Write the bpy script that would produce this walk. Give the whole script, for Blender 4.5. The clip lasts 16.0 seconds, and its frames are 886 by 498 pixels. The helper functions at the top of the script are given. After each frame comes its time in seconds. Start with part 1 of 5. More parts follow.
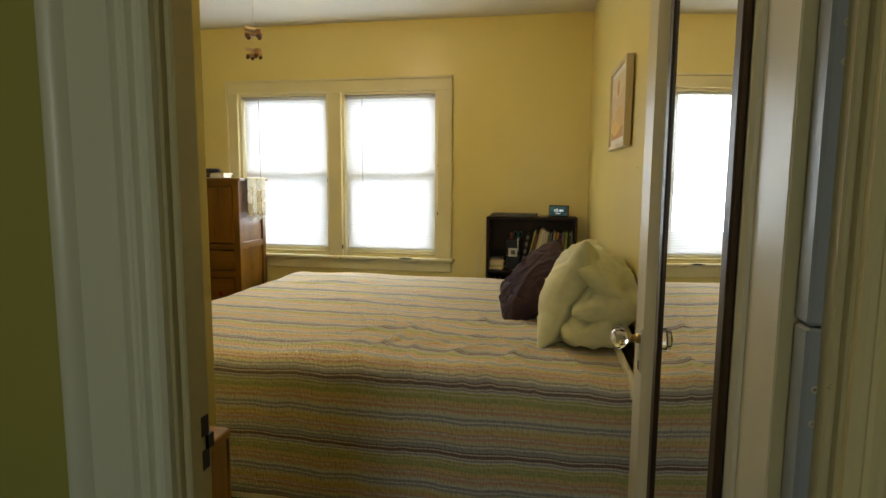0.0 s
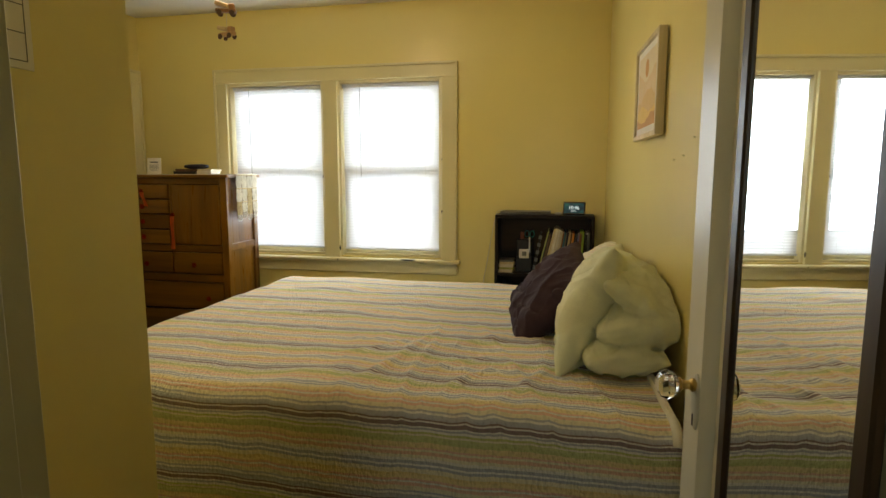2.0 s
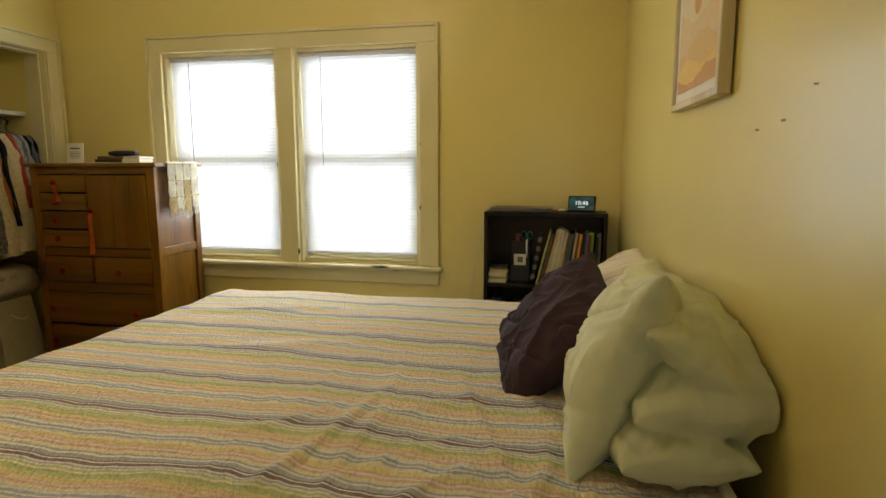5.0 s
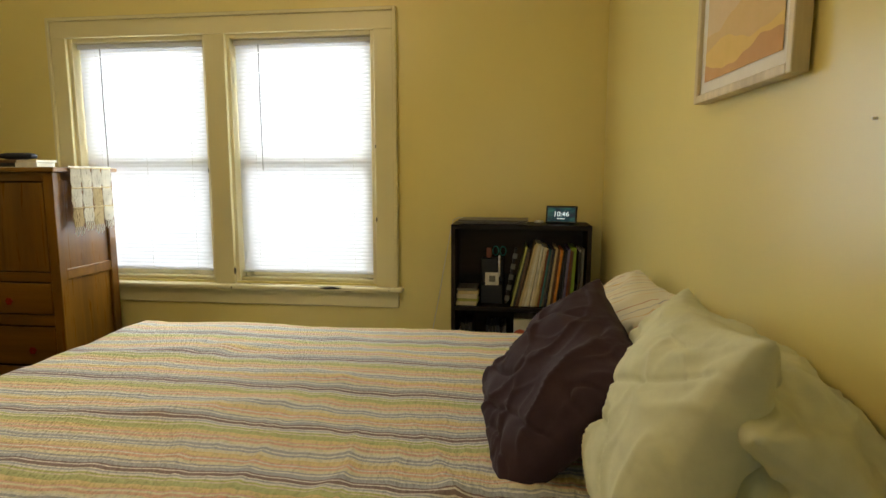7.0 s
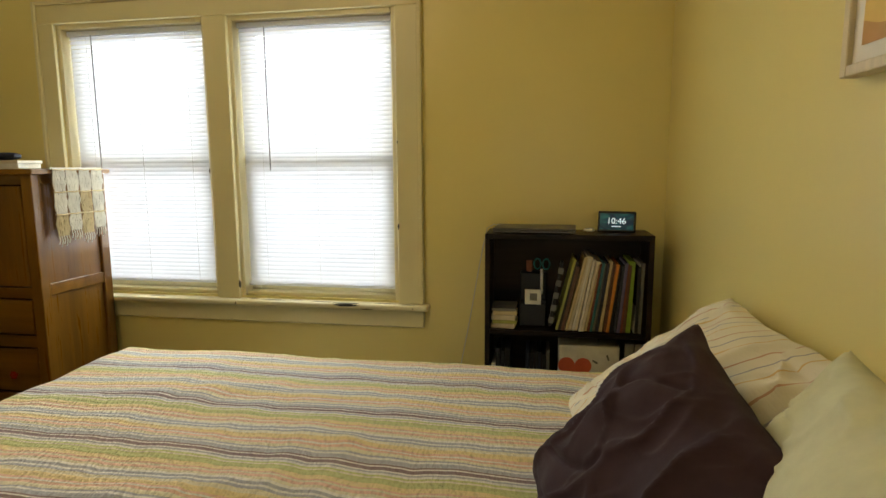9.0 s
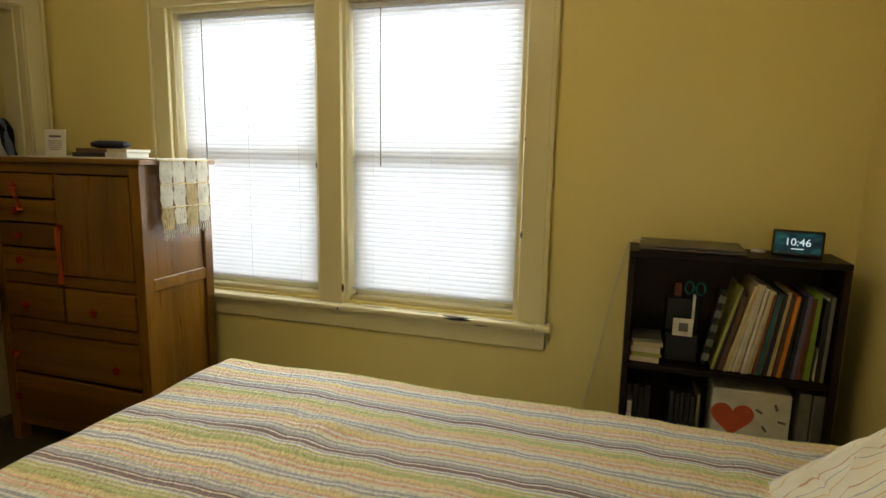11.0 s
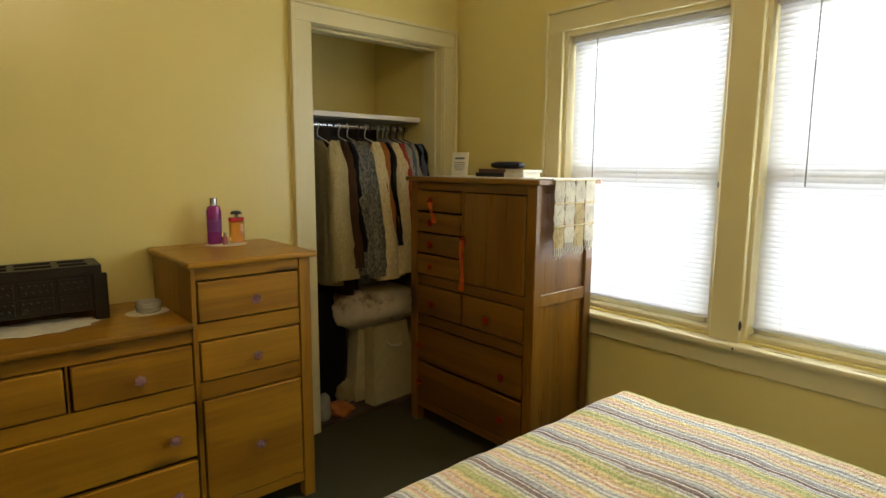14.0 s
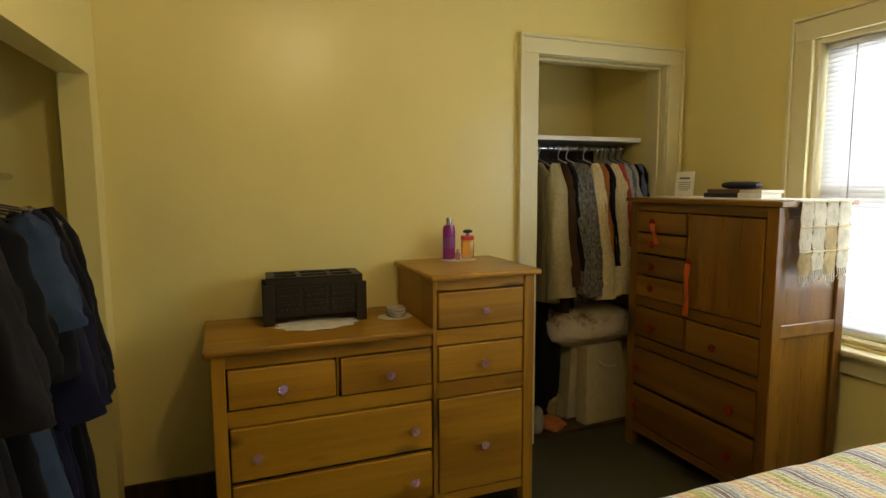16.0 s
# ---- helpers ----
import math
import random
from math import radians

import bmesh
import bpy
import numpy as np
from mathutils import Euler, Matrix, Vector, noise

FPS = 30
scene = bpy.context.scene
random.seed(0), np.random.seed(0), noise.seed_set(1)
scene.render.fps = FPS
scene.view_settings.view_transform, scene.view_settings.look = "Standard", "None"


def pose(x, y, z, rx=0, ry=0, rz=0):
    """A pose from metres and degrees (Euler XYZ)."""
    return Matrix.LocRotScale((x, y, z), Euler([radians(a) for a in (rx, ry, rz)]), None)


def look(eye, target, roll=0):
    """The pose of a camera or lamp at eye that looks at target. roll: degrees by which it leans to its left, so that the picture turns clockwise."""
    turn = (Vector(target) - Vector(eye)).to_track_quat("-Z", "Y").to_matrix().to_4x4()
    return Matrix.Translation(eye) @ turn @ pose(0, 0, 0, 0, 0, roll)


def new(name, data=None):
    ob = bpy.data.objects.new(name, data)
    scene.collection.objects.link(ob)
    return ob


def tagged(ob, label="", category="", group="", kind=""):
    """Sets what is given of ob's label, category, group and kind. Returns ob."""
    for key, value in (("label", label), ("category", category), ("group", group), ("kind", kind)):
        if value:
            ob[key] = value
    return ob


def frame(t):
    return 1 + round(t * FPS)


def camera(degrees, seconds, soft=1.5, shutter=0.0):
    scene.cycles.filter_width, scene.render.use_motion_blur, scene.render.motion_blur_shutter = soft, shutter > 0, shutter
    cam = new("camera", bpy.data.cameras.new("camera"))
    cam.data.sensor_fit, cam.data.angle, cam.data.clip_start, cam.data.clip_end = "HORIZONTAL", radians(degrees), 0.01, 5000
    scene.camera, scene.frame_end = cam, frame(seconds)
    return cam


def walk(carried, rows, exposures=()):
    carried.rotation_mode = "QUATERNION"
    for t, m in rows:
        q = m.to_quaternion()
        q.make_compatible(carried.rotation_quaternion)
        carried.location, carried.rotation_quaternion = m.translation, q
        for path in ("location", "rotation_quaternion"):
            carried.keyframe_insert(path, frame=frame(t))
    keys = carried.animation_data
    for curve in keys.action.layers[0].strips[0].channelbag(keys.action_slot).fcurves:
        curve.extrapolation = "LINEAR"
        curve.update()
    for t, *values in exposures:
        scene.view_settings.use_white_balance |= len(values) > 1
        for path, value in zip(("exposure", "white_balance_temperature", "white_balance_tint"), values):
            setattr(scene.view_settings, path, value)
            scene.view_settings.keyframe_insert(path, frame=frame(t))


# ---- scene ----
cam = camera(75.2, 16.0)
PATH = [
    (0, (1.817, 1.105, 1.297), (1.446, 3.057, 1.064), 0.4),
    (0.5, (1.801, 1.187, 1.309), (1.433, 3.138, 1.069), 0.5),
    (1, (1.781, 1.269, 1.305), (1.416, 3.22, 1.064), 0.5),
    (1.5, (1.777, 1.359, 1.304), (1.401, 3.308, 1.058), 0.2),
    (2, (1.783, 1.46, 1.309), (1.38, 3.402, 1.054), -0.0),
    (2.5, (1.783, 1.571, 1.313), (1.351, 3.506, 1.049), -0.2),
    (3, (1.789, 1.691, 1.317), (1.327, 3.617, 1.041), -0.4),
    (3.5, (1.779, 1.796, 1.3), (1.313, 3.721, 1.023), -0.5),
    (4, (1.792, 1.95, 1.29), (1.323, 3.873, 1.005), -0.5),
    (6.5, (1.644, 2.516, 1.279), (1.397, 4.483, 1.017), 0.2),
    (7, (1.632, 2.631, 1.28), (1.39, 4.6, 1.022), -0.0),
    (7.5, (1.625, 2.746, 1.284), (1.373, 4.713, 1.024), -0.3),
    (8, (1.639, 2.865, 1.292), (1.353, 4.826, 1.023), -0.7),
    (10.5, (1.365, 3.234, 1.315), (0.869, 5.151, 1.032), 1.1),
    (11, (1.318, 3.303, 1.345), (0.718, 5.185, 1.029), 1.1),
    (11.5, (1.248, 3.332, 1.33), (0.557, 5.182, 1.018), 1.3),
    (12, (1.208, 3.329, 1.332), (0.364, 5.115, 1.019), 1.5),
    (12.5, (1.178, 3.327, 1.363), (0.137, 5.003, 1.033), 1.2),
    (13, (1.116, 3.311, 1.37), (-0.1, 4.866, 1.048), 1.0),
    (13.5, (1.041, 3.293, 1.361), (-0.324, 4.723, 1.06), 0.7),
    (14, (1.014, 3.267, 1.365), (-0.481, 4.564, 1.08), 0.4),
    (14.5, (1.009, 3.247, 1.378), (-0.6, 4.404, 1.106), 0.2),
    (15, (1.02, 3.211, 1.384), (-0.685, 4.224, 1.127), 0.0),
    (15.5, (1.031, 3.166, 1.395), (-0.753, 4.037, 1.154), -0.5),
    (16, (1.054, 3.115, 1.385), (-0.797, 3.838, 1.16), -0.3),
]
walk(cam, [(t, look(eye, target, roll)) for t, eye, target, roll in PATH],
     [(0, 0.0), (4, 0.0), (7.5, -0.08), (10.5, -0.25), (11.5, -0.25), (13.5, 0.0), (16, 0.05)])

# ---- light ----
world = bpy.data.worlds.new("sky")
scene.world = world
world.use_nodes = True
wn = world.node_tree.nodes
sky = wn.new("ShaderNodeTexSky")
sky.sky_type, sky.sun_disc, sky.sun_elevation, sky.sun_rotation = "NISHITA", False, radians(38), radians(200)
world.node_tree.links.new(sky.outputs[0], wn["Background"].inputs[0])
wn["Background"].inputs[1].default_value = 0.12


def area_lamp(name, m, sx, sy, watts, color):
    data = bpy.data.lights.new(name, "AREA")
    data.shape, data.size, data.size_y, data.energy, data.color = "RECTANGLE", sx, sy, watts, color
    ob = new(name, data)
    ob.matrix_world = m
    return tagged(ob, kind="structure")


# daylight behind the two window blinds
area_lamp("outdoor_daylight", look((0.1, 6.6, 1.9), (0.1, 4.0, 1.2)), 3.0, 2.2, 145, (0.89, 0.955, 1.0))
# added room-side lamps stand in for the daylight coming through the blinds
for wx in (-0.372, 0.525):
    area_lamp("window_daylight", pose(wx, 5.583, 1.44, -90, 0, 0), 0.68, 1.02, 8.6, (0.84, 0.94, 1.0))
# added lamp behind the start, for hall light whose source is unseen
area_lamp("hall_fill_lamp", pose(1.35, -0.93, 1.5, 90, 0, 0), 0.7, 1.1, 7.0, (0.97, 1.0, 0.85))

# the warm ceiling light in the middle of the room, on whose chain the toy trucks hang
bulb = bpy.data.lights.new("ceiling_bulb", "POINT")
bulb.energy, bulb.color, bulb.shadow_soft_size = 18, (1.0, 0.74, 0.44), 0.07
tagged(new("ceiling_bulb", bulb), kind="structure").matrix_world = pose(0.41, 3.72, 2.375)

# ---- small builders ----


def thing(name, label, category, group="", m=None, kind=""):
    ob = new(name)
    ob.empty_display_size = 0.1
    if m is not None:
        ob.matrix_world = m
    return tagged(ob, label, category, group, kind)


def finish(bm, smooth=None):
    bmesh.ops.recalc_face_normals(bm, faces=bm.faces)
    if smooth:
        for f in bm.faces:
            f.smooth = True
        for e in bm.edges:
            if len(e.link_faces) == 2 and e.calc_face_angle(0) > radians(smooth):
                e.smooth = False


def part(name, bm, material, parent=None, label="", smooth=None):
    finish(bm, smooth)
    me = bpy.data.meshes.new(name)
    bm.to_mesh(me)
    bm.free()
    me.materials.append(material)
    ob = new(name, me)
    ob.parent = parent
    if label:
        ob["label"] = label
    return ob


def setting(name, bm, material, label="", category="", smooth=None):
    return tagged(part(name, bm, material, None, "", smooth), label or name.replace("_", " "), category or "structure", kind="structure")


def box(bm, lo, hi, bevel=0.0, seg=1):
    """A box from corner lo to corner hi, its edges rounded."""
    s = [h - l for l, h in zip(lo, hi)]
    c = [(h + l) / 2 for l, h in zip(lo, hi)]
    r = bmesh.ops.create_cube(bm, size=1.0, matrix=Matrix.Translation(c) @ Matrix.Diagonal((*s, 1)))
    if bevel:
        es = list({e for v in r["verts"] for e in v.link_edges})
        bmesh.ops.bevel(bm, geom=es, offset=bevel, segments=seg, affect="EDGES", profile=0.5)
    return bm


def boxes(*items, bevel=0.0):
    bm = bmesh.new()
    for lo, hi in items:
        box(bm, lo, hi, bevel)
    return bm


def onebox(lo, hi, bevel=0.0, seg=1):
    return box(bmesh.new(), lo, hi, bevel, seg)


def loft(rings, cap=True, closed=True):
    bm = bmesh.new()
    vs = [[bm.verts.new(p) for p in ring] for ring in rings]
    n = len(rings[0])
    for a, b in zip(vs, vs[1:]):
        for i in range(n if closed else n - 1):
            j = (i + 1) % n
            bm.faces.new((a[i], a[j], b[j], b[i]))
    if cap:
        bm.faces.new(vs[0])
        bm.faces.new(vs[-1][::-1])
    return bm


def lathe(profile, n=24, cap=True, c=(0, 0, 0)):
    return loft([[(c[0] + r * math.cos(2 * math.pi * i / n), c[1] + r * math.sin(2 * math.pi * i / n), c[2] + z) for i in range(n)] for r, z in profile], cap)


def tube(points, radius, n=8):
    pts = [Vector(p) for p in points]
    rings = []
    for k, p in enumerate(pts):
        d = (pts[min(k + 1, len(pts) - 1)] - pts[max(k - 1, 0)]).normalized()
        a = d.orthogonal().normalized() if abs(d.z) > 0.9 else d.cross(Vector((0, 0, 1))).normalized()
        b = d.cross(a)
        r = radius[k] if isinstance(radius, (list, tuple)) else radius
        rings.append([p + a * r * math.cos(2 * math.pi * i / n) + b * r * math.sin(2 * math.pi * i / n) for i in range(n)])
    return loft(rings)


def moved(bm, m):
    bmesh.ops.transform(bm, matrix=m, verts=bm.verts)
    return bm


# ---- materials ----


class Mat:
    """A principled material with short ways to add nodes."""

    def __init__(self, name, color=(0.8, 0.8, 0.8), rough=0.5, metal=0.0, **more):
        self.m = bpy.data.materials.new(name)
        self.m.use_nodes = True
        self.t = self.m.node_tree
        self.b = self.t.nodes["Principled BSDF"]
        self.set("Base Color", (*color, 1)), self.set("Roughness", rough), self.set("Metallic", metal)
        for k, v in more.items():
            self.set(k.replace("_", " "), v)

    def set(self, k, v):
        self.b.inputs[k].default_value = v

    def node(self, kind, **inputs):
        n = self.t.nodes.new("ShaderNode" + kind)
        for k, v in inputs.items():
            self.plug(n, k.replace("_", " "), v)
        return n

    def plug(self, n, k, v):
        sock = n.inputs[int(k[1:])] if k[0] == "i" and k[1:].isdigit() else n.inputs[k]
        if isinstance(v, bpy.types.NodeSocket):
            self.t.links.new(v, sock)
        else:
            sock.default_value = v

    def coord(self, which="Object", scale=(1, 1, 1), rot=(0, 0, 0)):
        c = self.t.nodes.new("ShaderNodeTexCoord")
        return self.node("Mapping", Vector=c.outputs[which], Scale=scale, Rotation=rot).outputs[0]

    def noise(self, vec, scale, detail=4.0, rough=0.55, dist=0.0):
        return self.node("TexNoise", Vector=vec, Scale=scale, Detail=detail, Roughness=rough, Distortion=dist).outputs[0]

    def ramp(self, fac, stops, interp="LINEAR"):
        r = self.node("ValToRGB", Fac=fac)
        cr = r.color_ramp
        cr.interpolation = interp
        while len(cr.elements) < len(stops):
            cr.elements.new(0.5)
        for e, (p, c) in zip(cr.elements, stops):
            e.position, e.color = p, (*c, 1) if len(c) == 3 else c
        return r.outputs[0]

    def mix(self, fac, a, b, mode="MIX"):
        n = self.t.nodes.new("ShaderNodeMix")
        n.data_type, n.blend_type = "RGBA", mode
        for i, v in ((0, fac), (6, a), (7, b)):
            if isinstance(v, bpy.types.NodeSocket):
                self.t.links.new(v, n.inputs[i])
            else:
                n.inputs[i].default_value = (*v, 1) if isinstance(v, tuple) and len(v) == 3 else v
        return n.outputs[2]

    def math(self, op, a, b=0.0):
        n = self.t.nodes.new("ShaderNodeMath")
        n.operation = op
        for i, v in enumerate((a, b)):
            if isinstance(v, bpy.types.NodeSocket):
                self.t.links.new(v, n.inputs[i])
            else:
                n.inputs[i].default_value = v
        return n.outputs[0]

    def bump(self, height, strength=0.3, dist=0.01):
        n = self.node("Bump", Height=height, Strength=strength, Distance=dist)
        self.plug(self.b, "Normal", n.outputs[0])

    def color(self, sock):
        self.plug(self.b, "Base Color", sock)
        return self

    def rough(self, sock):
        self.plug(self.b, "Roughness", sock)


def grey(v):
    return (v, v, v)


def paint(name, color, rough, stain=0.12, bump=0.12, chips=None):
    """Brushed house paint with roller texture, faint blotches and, where it is worn, chips to dark wood."""
    k = Mat(name, color, rough)
    v = k.coord()
    blotch = k.ramp(k.noise(v, 1.3, 3, 0.5), [(0.2, grey(1 - stain)), (0.75, grey(1.0))])
    c = k.mix(1.0, color, blotch, "MULTIPLY")
    if chips:
        n = k.noise(v, 9.0, 8, 0.72)
        c = k.mix(k.ramp(n, [(0.69, grey(0)), (0.715, grey(1))]), c, chips)
    k.color(c)
    k.rough(k.ramp(k.noise(v, 3, 2), [(0.25, grey(rough * 0.92)), (0.75, grey(rough * 1.1))]))
    k.bump(k.math("ADD", k.math("MULTIPLY", k.noise(v, 55, 2), 0.35), k.noise(v, 7, 2)), bump, 0.003)
    return k.m


def pine(name, dark, mid, light, rough=0.32, along="X", knots=True, scale=1.0, spec=0.5):
    """Stained pine: long grain along one axis, wide growth figure, a few knots."""
    k = Mat(name, mid, rough)
    k.set("Specular IOR Level", spec)
    st = {"X": (0.35, 6, 6), "Y": (6, 0.35, 6), "Z": (6, 6, 0.35)}[along]
    v = k.coord("Object", tuple(s * scale for s in st))
    rnd = k.t.nodes.new("ShaderNodeObjectInfo").outputs["Random"]
    shift = k.node("VectorMath", i0=v, i1=(0, 0, 0))
    comb = k.node("CombineXYZ", X=k.math("MULTIPLY", rnd, 17.0), Y=k.math("MULTIPLY", rnd, 31.0), Z=k.math("MULTIPLY", rnd, 9.0))
    k.t.links.new(comb.outputs[0], shift.inputs[1])
    v2 = shift.outputs[0]
    figure = k.noise(v2, 1.1, 5, 0.55, 0.6)
    fine = k.noise(v2, 9.0, 6, 0.65)
    c = k.ramp(figure, [(0.36, tuple(x * 0.95 for x in dark)), (0.43, dark), (0.5, mid), (0.66, light)])
    c = k.mix(0.5, c, k.ramp(fine, [(0.3, grey(0.55)), (0.7, grey(1.0))]), "MULTIPLY")
    if knots:
        kv = k.coord("Object", {"X": (1.6, 0.5, 5), "Y": (0.5, 1.6, 5), "Z": (2.6, 2.6, 1.3)}[along])
        kk = k.node("VectorMath", i0=kv, i1=(0, 0, 0))
        k.t.links.new(comb.outputs[0], kk.inputs[1])
        vor = k.node("TexVoronoi", Vector=kk.outputs[0], Scale=1.5, Randomness=1.0).outputs["Distance"]
        c = k.mix(k.ramp(k.math("ADD", vor, k.math("MULTIPLY", k.noise(v2, 4, 3), 0.08)), [(0.15, grey(0.95)), (0.27, grey(0.0))]), c, tuple(x * 0.25 for x in dark))
    k.color(c)
    k.rough(k.ramp(fine, [(0.3, grey(rough * 1.25)), (0.7, grey(rough * 0.9))]))
    k.bump(fine, 0.08, 0.002)
    return k.m


def cloth(name, color, rough=0.9, weave=900, var=0.25, second=None, sheen=0.03, wrinkle=0.0):
    k = Mat(name, color, rough)
    k.set("Specular IOR Level", 0.15)
    k.set("Sheen Weight", sheen)
    v = k.coord()
    n = k.noise(v, 14, 5, 0.65)
    c = k.ramp(n, [(0.3, tuple(x * (1 - var) for x in color)), (0.7, second or tuple(min(1, x * (1 + var * 0.4)) for x in color))])
    k.color(c)
    h = k.noise(v, weave, 2)
    if wrinkle:
        fold = k.math("ABSOLUTE", k.math("SUBTRACT", k.noise(k.coord("Object", (1.0, 1.6, 2.2)), 4.0, 2, 0.45, 0.2), 0.5))
        h = k.math("ADD", h, k.math("MULTIPLY", k.math("MINIMUM", fold, 0.12), wrinkle))
    k.bump(h, 0.25, 0.002)
    return k.m


def fleece(name, a, b):
    k = Mat(name, a, 0.95)
    k.set("Sheen Weight", 0.1)
    k.set("Specular IOR Level", 0.1)
    v = k.coord("Object", (1, 1, 0.5))
    n = k.noise(v, 95, 4, 0.7)
    k.color(k.ramp(n, [(0.35, a), (0.62, b)]))
    k.bump(n, 0.6, 0.006)
    return k.m


def plain(name, color, rough=0.5, metal=0.0, var=0.15, **more):
    k = Mat(name, color, rough, metal, **more)
    n = k.noise(k.coord(), 22, 5, 0.6)
    k.color(k.ramp(n, [(0.3, tuple(x * (1 - var) for x in color)), (0.7, color)]))
    k.rough(k.ramp(n, [(0.3, grey(min(1, rough * 1.15))), (0.7, grey(rough * 0.85))]))
    return k.m


WALL = paint("wall_paint", (0.785, 0.66, 0.24), 0.31, 0.07, 0.06)
CEIL = paint("ceiling_paint", (0.82, 0.79, 0.70), 0.7)
TRIM = paint("trim_paint", (0.77, 0.69, 0.38), 0.38, 0.15, 0.15)
WORN = paint("worn_trim_paint", (0.78, 0.69, 0.40), 0.42, 0.2, 0.25, (0.09, 0.065, 0.04))
DOORP = paint("door_paint", (0.77, 0.71, 0.53), 0.3, 0.12, 0.12)
HALLTRIM = paint("hall_trim_paint", (0.74, 0.74, 0.56), 0.33, 0.15, 0.15)
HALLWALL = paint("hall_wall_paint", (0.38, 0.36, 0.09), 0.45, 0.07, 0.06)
JAMB = paint("jamb_paint", (0.62, 0.56, 0.32), 0.4, 0.2, 0.2, (0.08, 0.06, 0.04))
HONEY = pine("honey_pine", (0.29, 0.132, 0.008), (0.385, 0.186, 0.011), (0.45, 0.225, 0.015), 0.3, "Y")
HONEYZ = pine("honey_pine_upright", (0.29, 0.132, 0.008), (0.385, 0.186, 0.011), (0.45, 0.225, 0.015), 0.3, "Z")
AMBER = pine("amber_pine", (0.14, 0.056, 0.004), (0.195, 0.082, 0.006), (0.245, 0.108, 0.008), 0.3, "X", False)
AMBERZ = pine("amber_pine_upright", (0.14, 0.056, 0.004), (0.195, 0.082, 0.006), (0.245, 0.108, 0.008), 0.28, "Z")
WALNUT = pine("dark_walnut_laminate", (0.011, 0.0055, 0.003), (0.02, 0.010, 0.005), (0.038, 0.02, 0.009), 0.4, "X", False, 1.0, 0.2)
DARKWOOD = pine("mirror_frame_wood", (0.03, 0.016, 0.008), (0.055, 0.03, 0.014), (0.09, 0.05, 0.022), 0.35, "Z", False)
FLOORWOOD = pine("closet_floor_wood", (0.06, 0.032, 0.015), (0.10, 0.055, 0.026), (0.14, 0.08, 0.04), 0.4, "X", False)

# more surfaces
def carpet_material():
    k = Mat("carpet", (0.13, 0.115, 0.05), 0.95)
    v = k.coord()
    n = k.noise(v, 260, 3, 0.7)
    big = k.noise(v, 2.2, 4)
    k.color(k.mix(0.5, k.ramp(n, [(0.3, (0.032, 0.028, 0.008)), (0.7, (0.066, 0.057, 0.017))]), k.ramp(big, [(0.3, (0.036, 0.032, 0.009)), (0.7, (0.06, 0.052, 0.015))])))
    k.bump(n, 0.7, 0.008)
    return k.m


def blind_material():
    k = Mat("blind_slat_vinyl", (0.74, 0.76, 0.79), 0.45)
    out = k.t.nodes["Material Output"]
    tr = k.node("BsdfTranslucent", Color=(0.92, 0.94, 0.97, 1))
    mx = k.node("MixShader", Fac=0.18)
    k.t.links.new(k.b.outputs[0], mx.inputs[1])
    k.t.links.new(tr.outputs[0], mx.inputs[2])
    k.t.links.new(mx.outputs[0], out.inputs[0])
    return k.m


def glass_material(name, tint=(1, 1, 1), rough=0.0):
    k = Mat(name, tint, rough)
    k.set("Transmission Weight", 1.0), k.set("IOR", 1.5)
    return k.m


def glow_material(name, color, strength):
    k = Mat(name, (0, 0, 0), 1.0)
    k.set("Emission Color", (*color, 1)), k.set("Emission Strength", strength)
    return k.m


CARPET, SLAT, PANE = carpet_material(), blind_material(), glass_material("window_glass")
SKYWHITE = glow_material("bright_overcast_sky", (0.93, 0.97, 1.0), 2.6)
MIRROR = Mat("mirror_silver", (0.9, 0.91, 0.9), 0.015, 1.0).m

# ---- structure ----
XW, YN, H, YC, XC, YD = -1.53, 5.575, 2.53, 2.575, 0.862, 1.92   # west, north, height, closet front, closet side, door wall
XE_N, XE_S = 2.065, 2.22                                         # the east wall runs a little askew


def xe(y):
    return XE_S + (XE_N - XE_S) * (y - YD) / (YN - YD)


setting("floor", onebox((-2.5, -1.2, -0.12), (3.4, 5.9, 0)), CARPET, "dark olive low-pile carpet covering the bedroom floor", "floor")
setting("closet_floor", onebox((-2.25, 4.2, 0.0), (-1.56, 5.46, 0.012)), FLOORWOOD, "dark worn wooden floor inside the closet", "floor")
setting("ceiling", onebox((-2.5, -1.2, H), (3.4, 5.9, H + 0.1)), CEIL, "pale cream painted bedroom ceiling", "ceiling")

WIN = ((-0.765, 0.02), (0.13, 0.92))
WZ0, WZ1 = 0.70, 2.0
bm = boxes(((-1.65, YN, 0), (WIN[0][0], YN + 0.16, H)), ((WIN[1][1], YN, 0), (2.3, YN + 0.16, H)),
           ((WIN[0][0], YN, 0), (WIN[1][1], YN + 0.16, WZ0)), ((WIN[0][0], YN, WZ1), (WIN[1][1], YN + 0.16, H)),
           ((WIN[0][1], YN, WZ0), (WIN[1][0], YN + 0.16, WZ1)))
setting("wall_north", bm, WALL, "mustard yellow painted window wall", "wall")
CY0, CY1, CZ = 4.635, 5.455, 2.024
bm = boxes(((XW - 0.16, YC - 0.8, 0), (XW, CY0, H)), ((XW - 0.16, CY1, 0), (XW, YN, H)), ((XW - 0.16, CY0, CZ), (XW, CY1, H)))
setting("wall_west", bm, WALL, "mustard yellow painted wall behind the dresser", "wall")
bm = bmesh.new()
v = [bm.verts.new((x, y, z)) for z in (0, H) for x, y in ((XE_N, YN + 0.16), (xe(YD), YD), (2.4, YD), (2.4, YN + 0.16))]
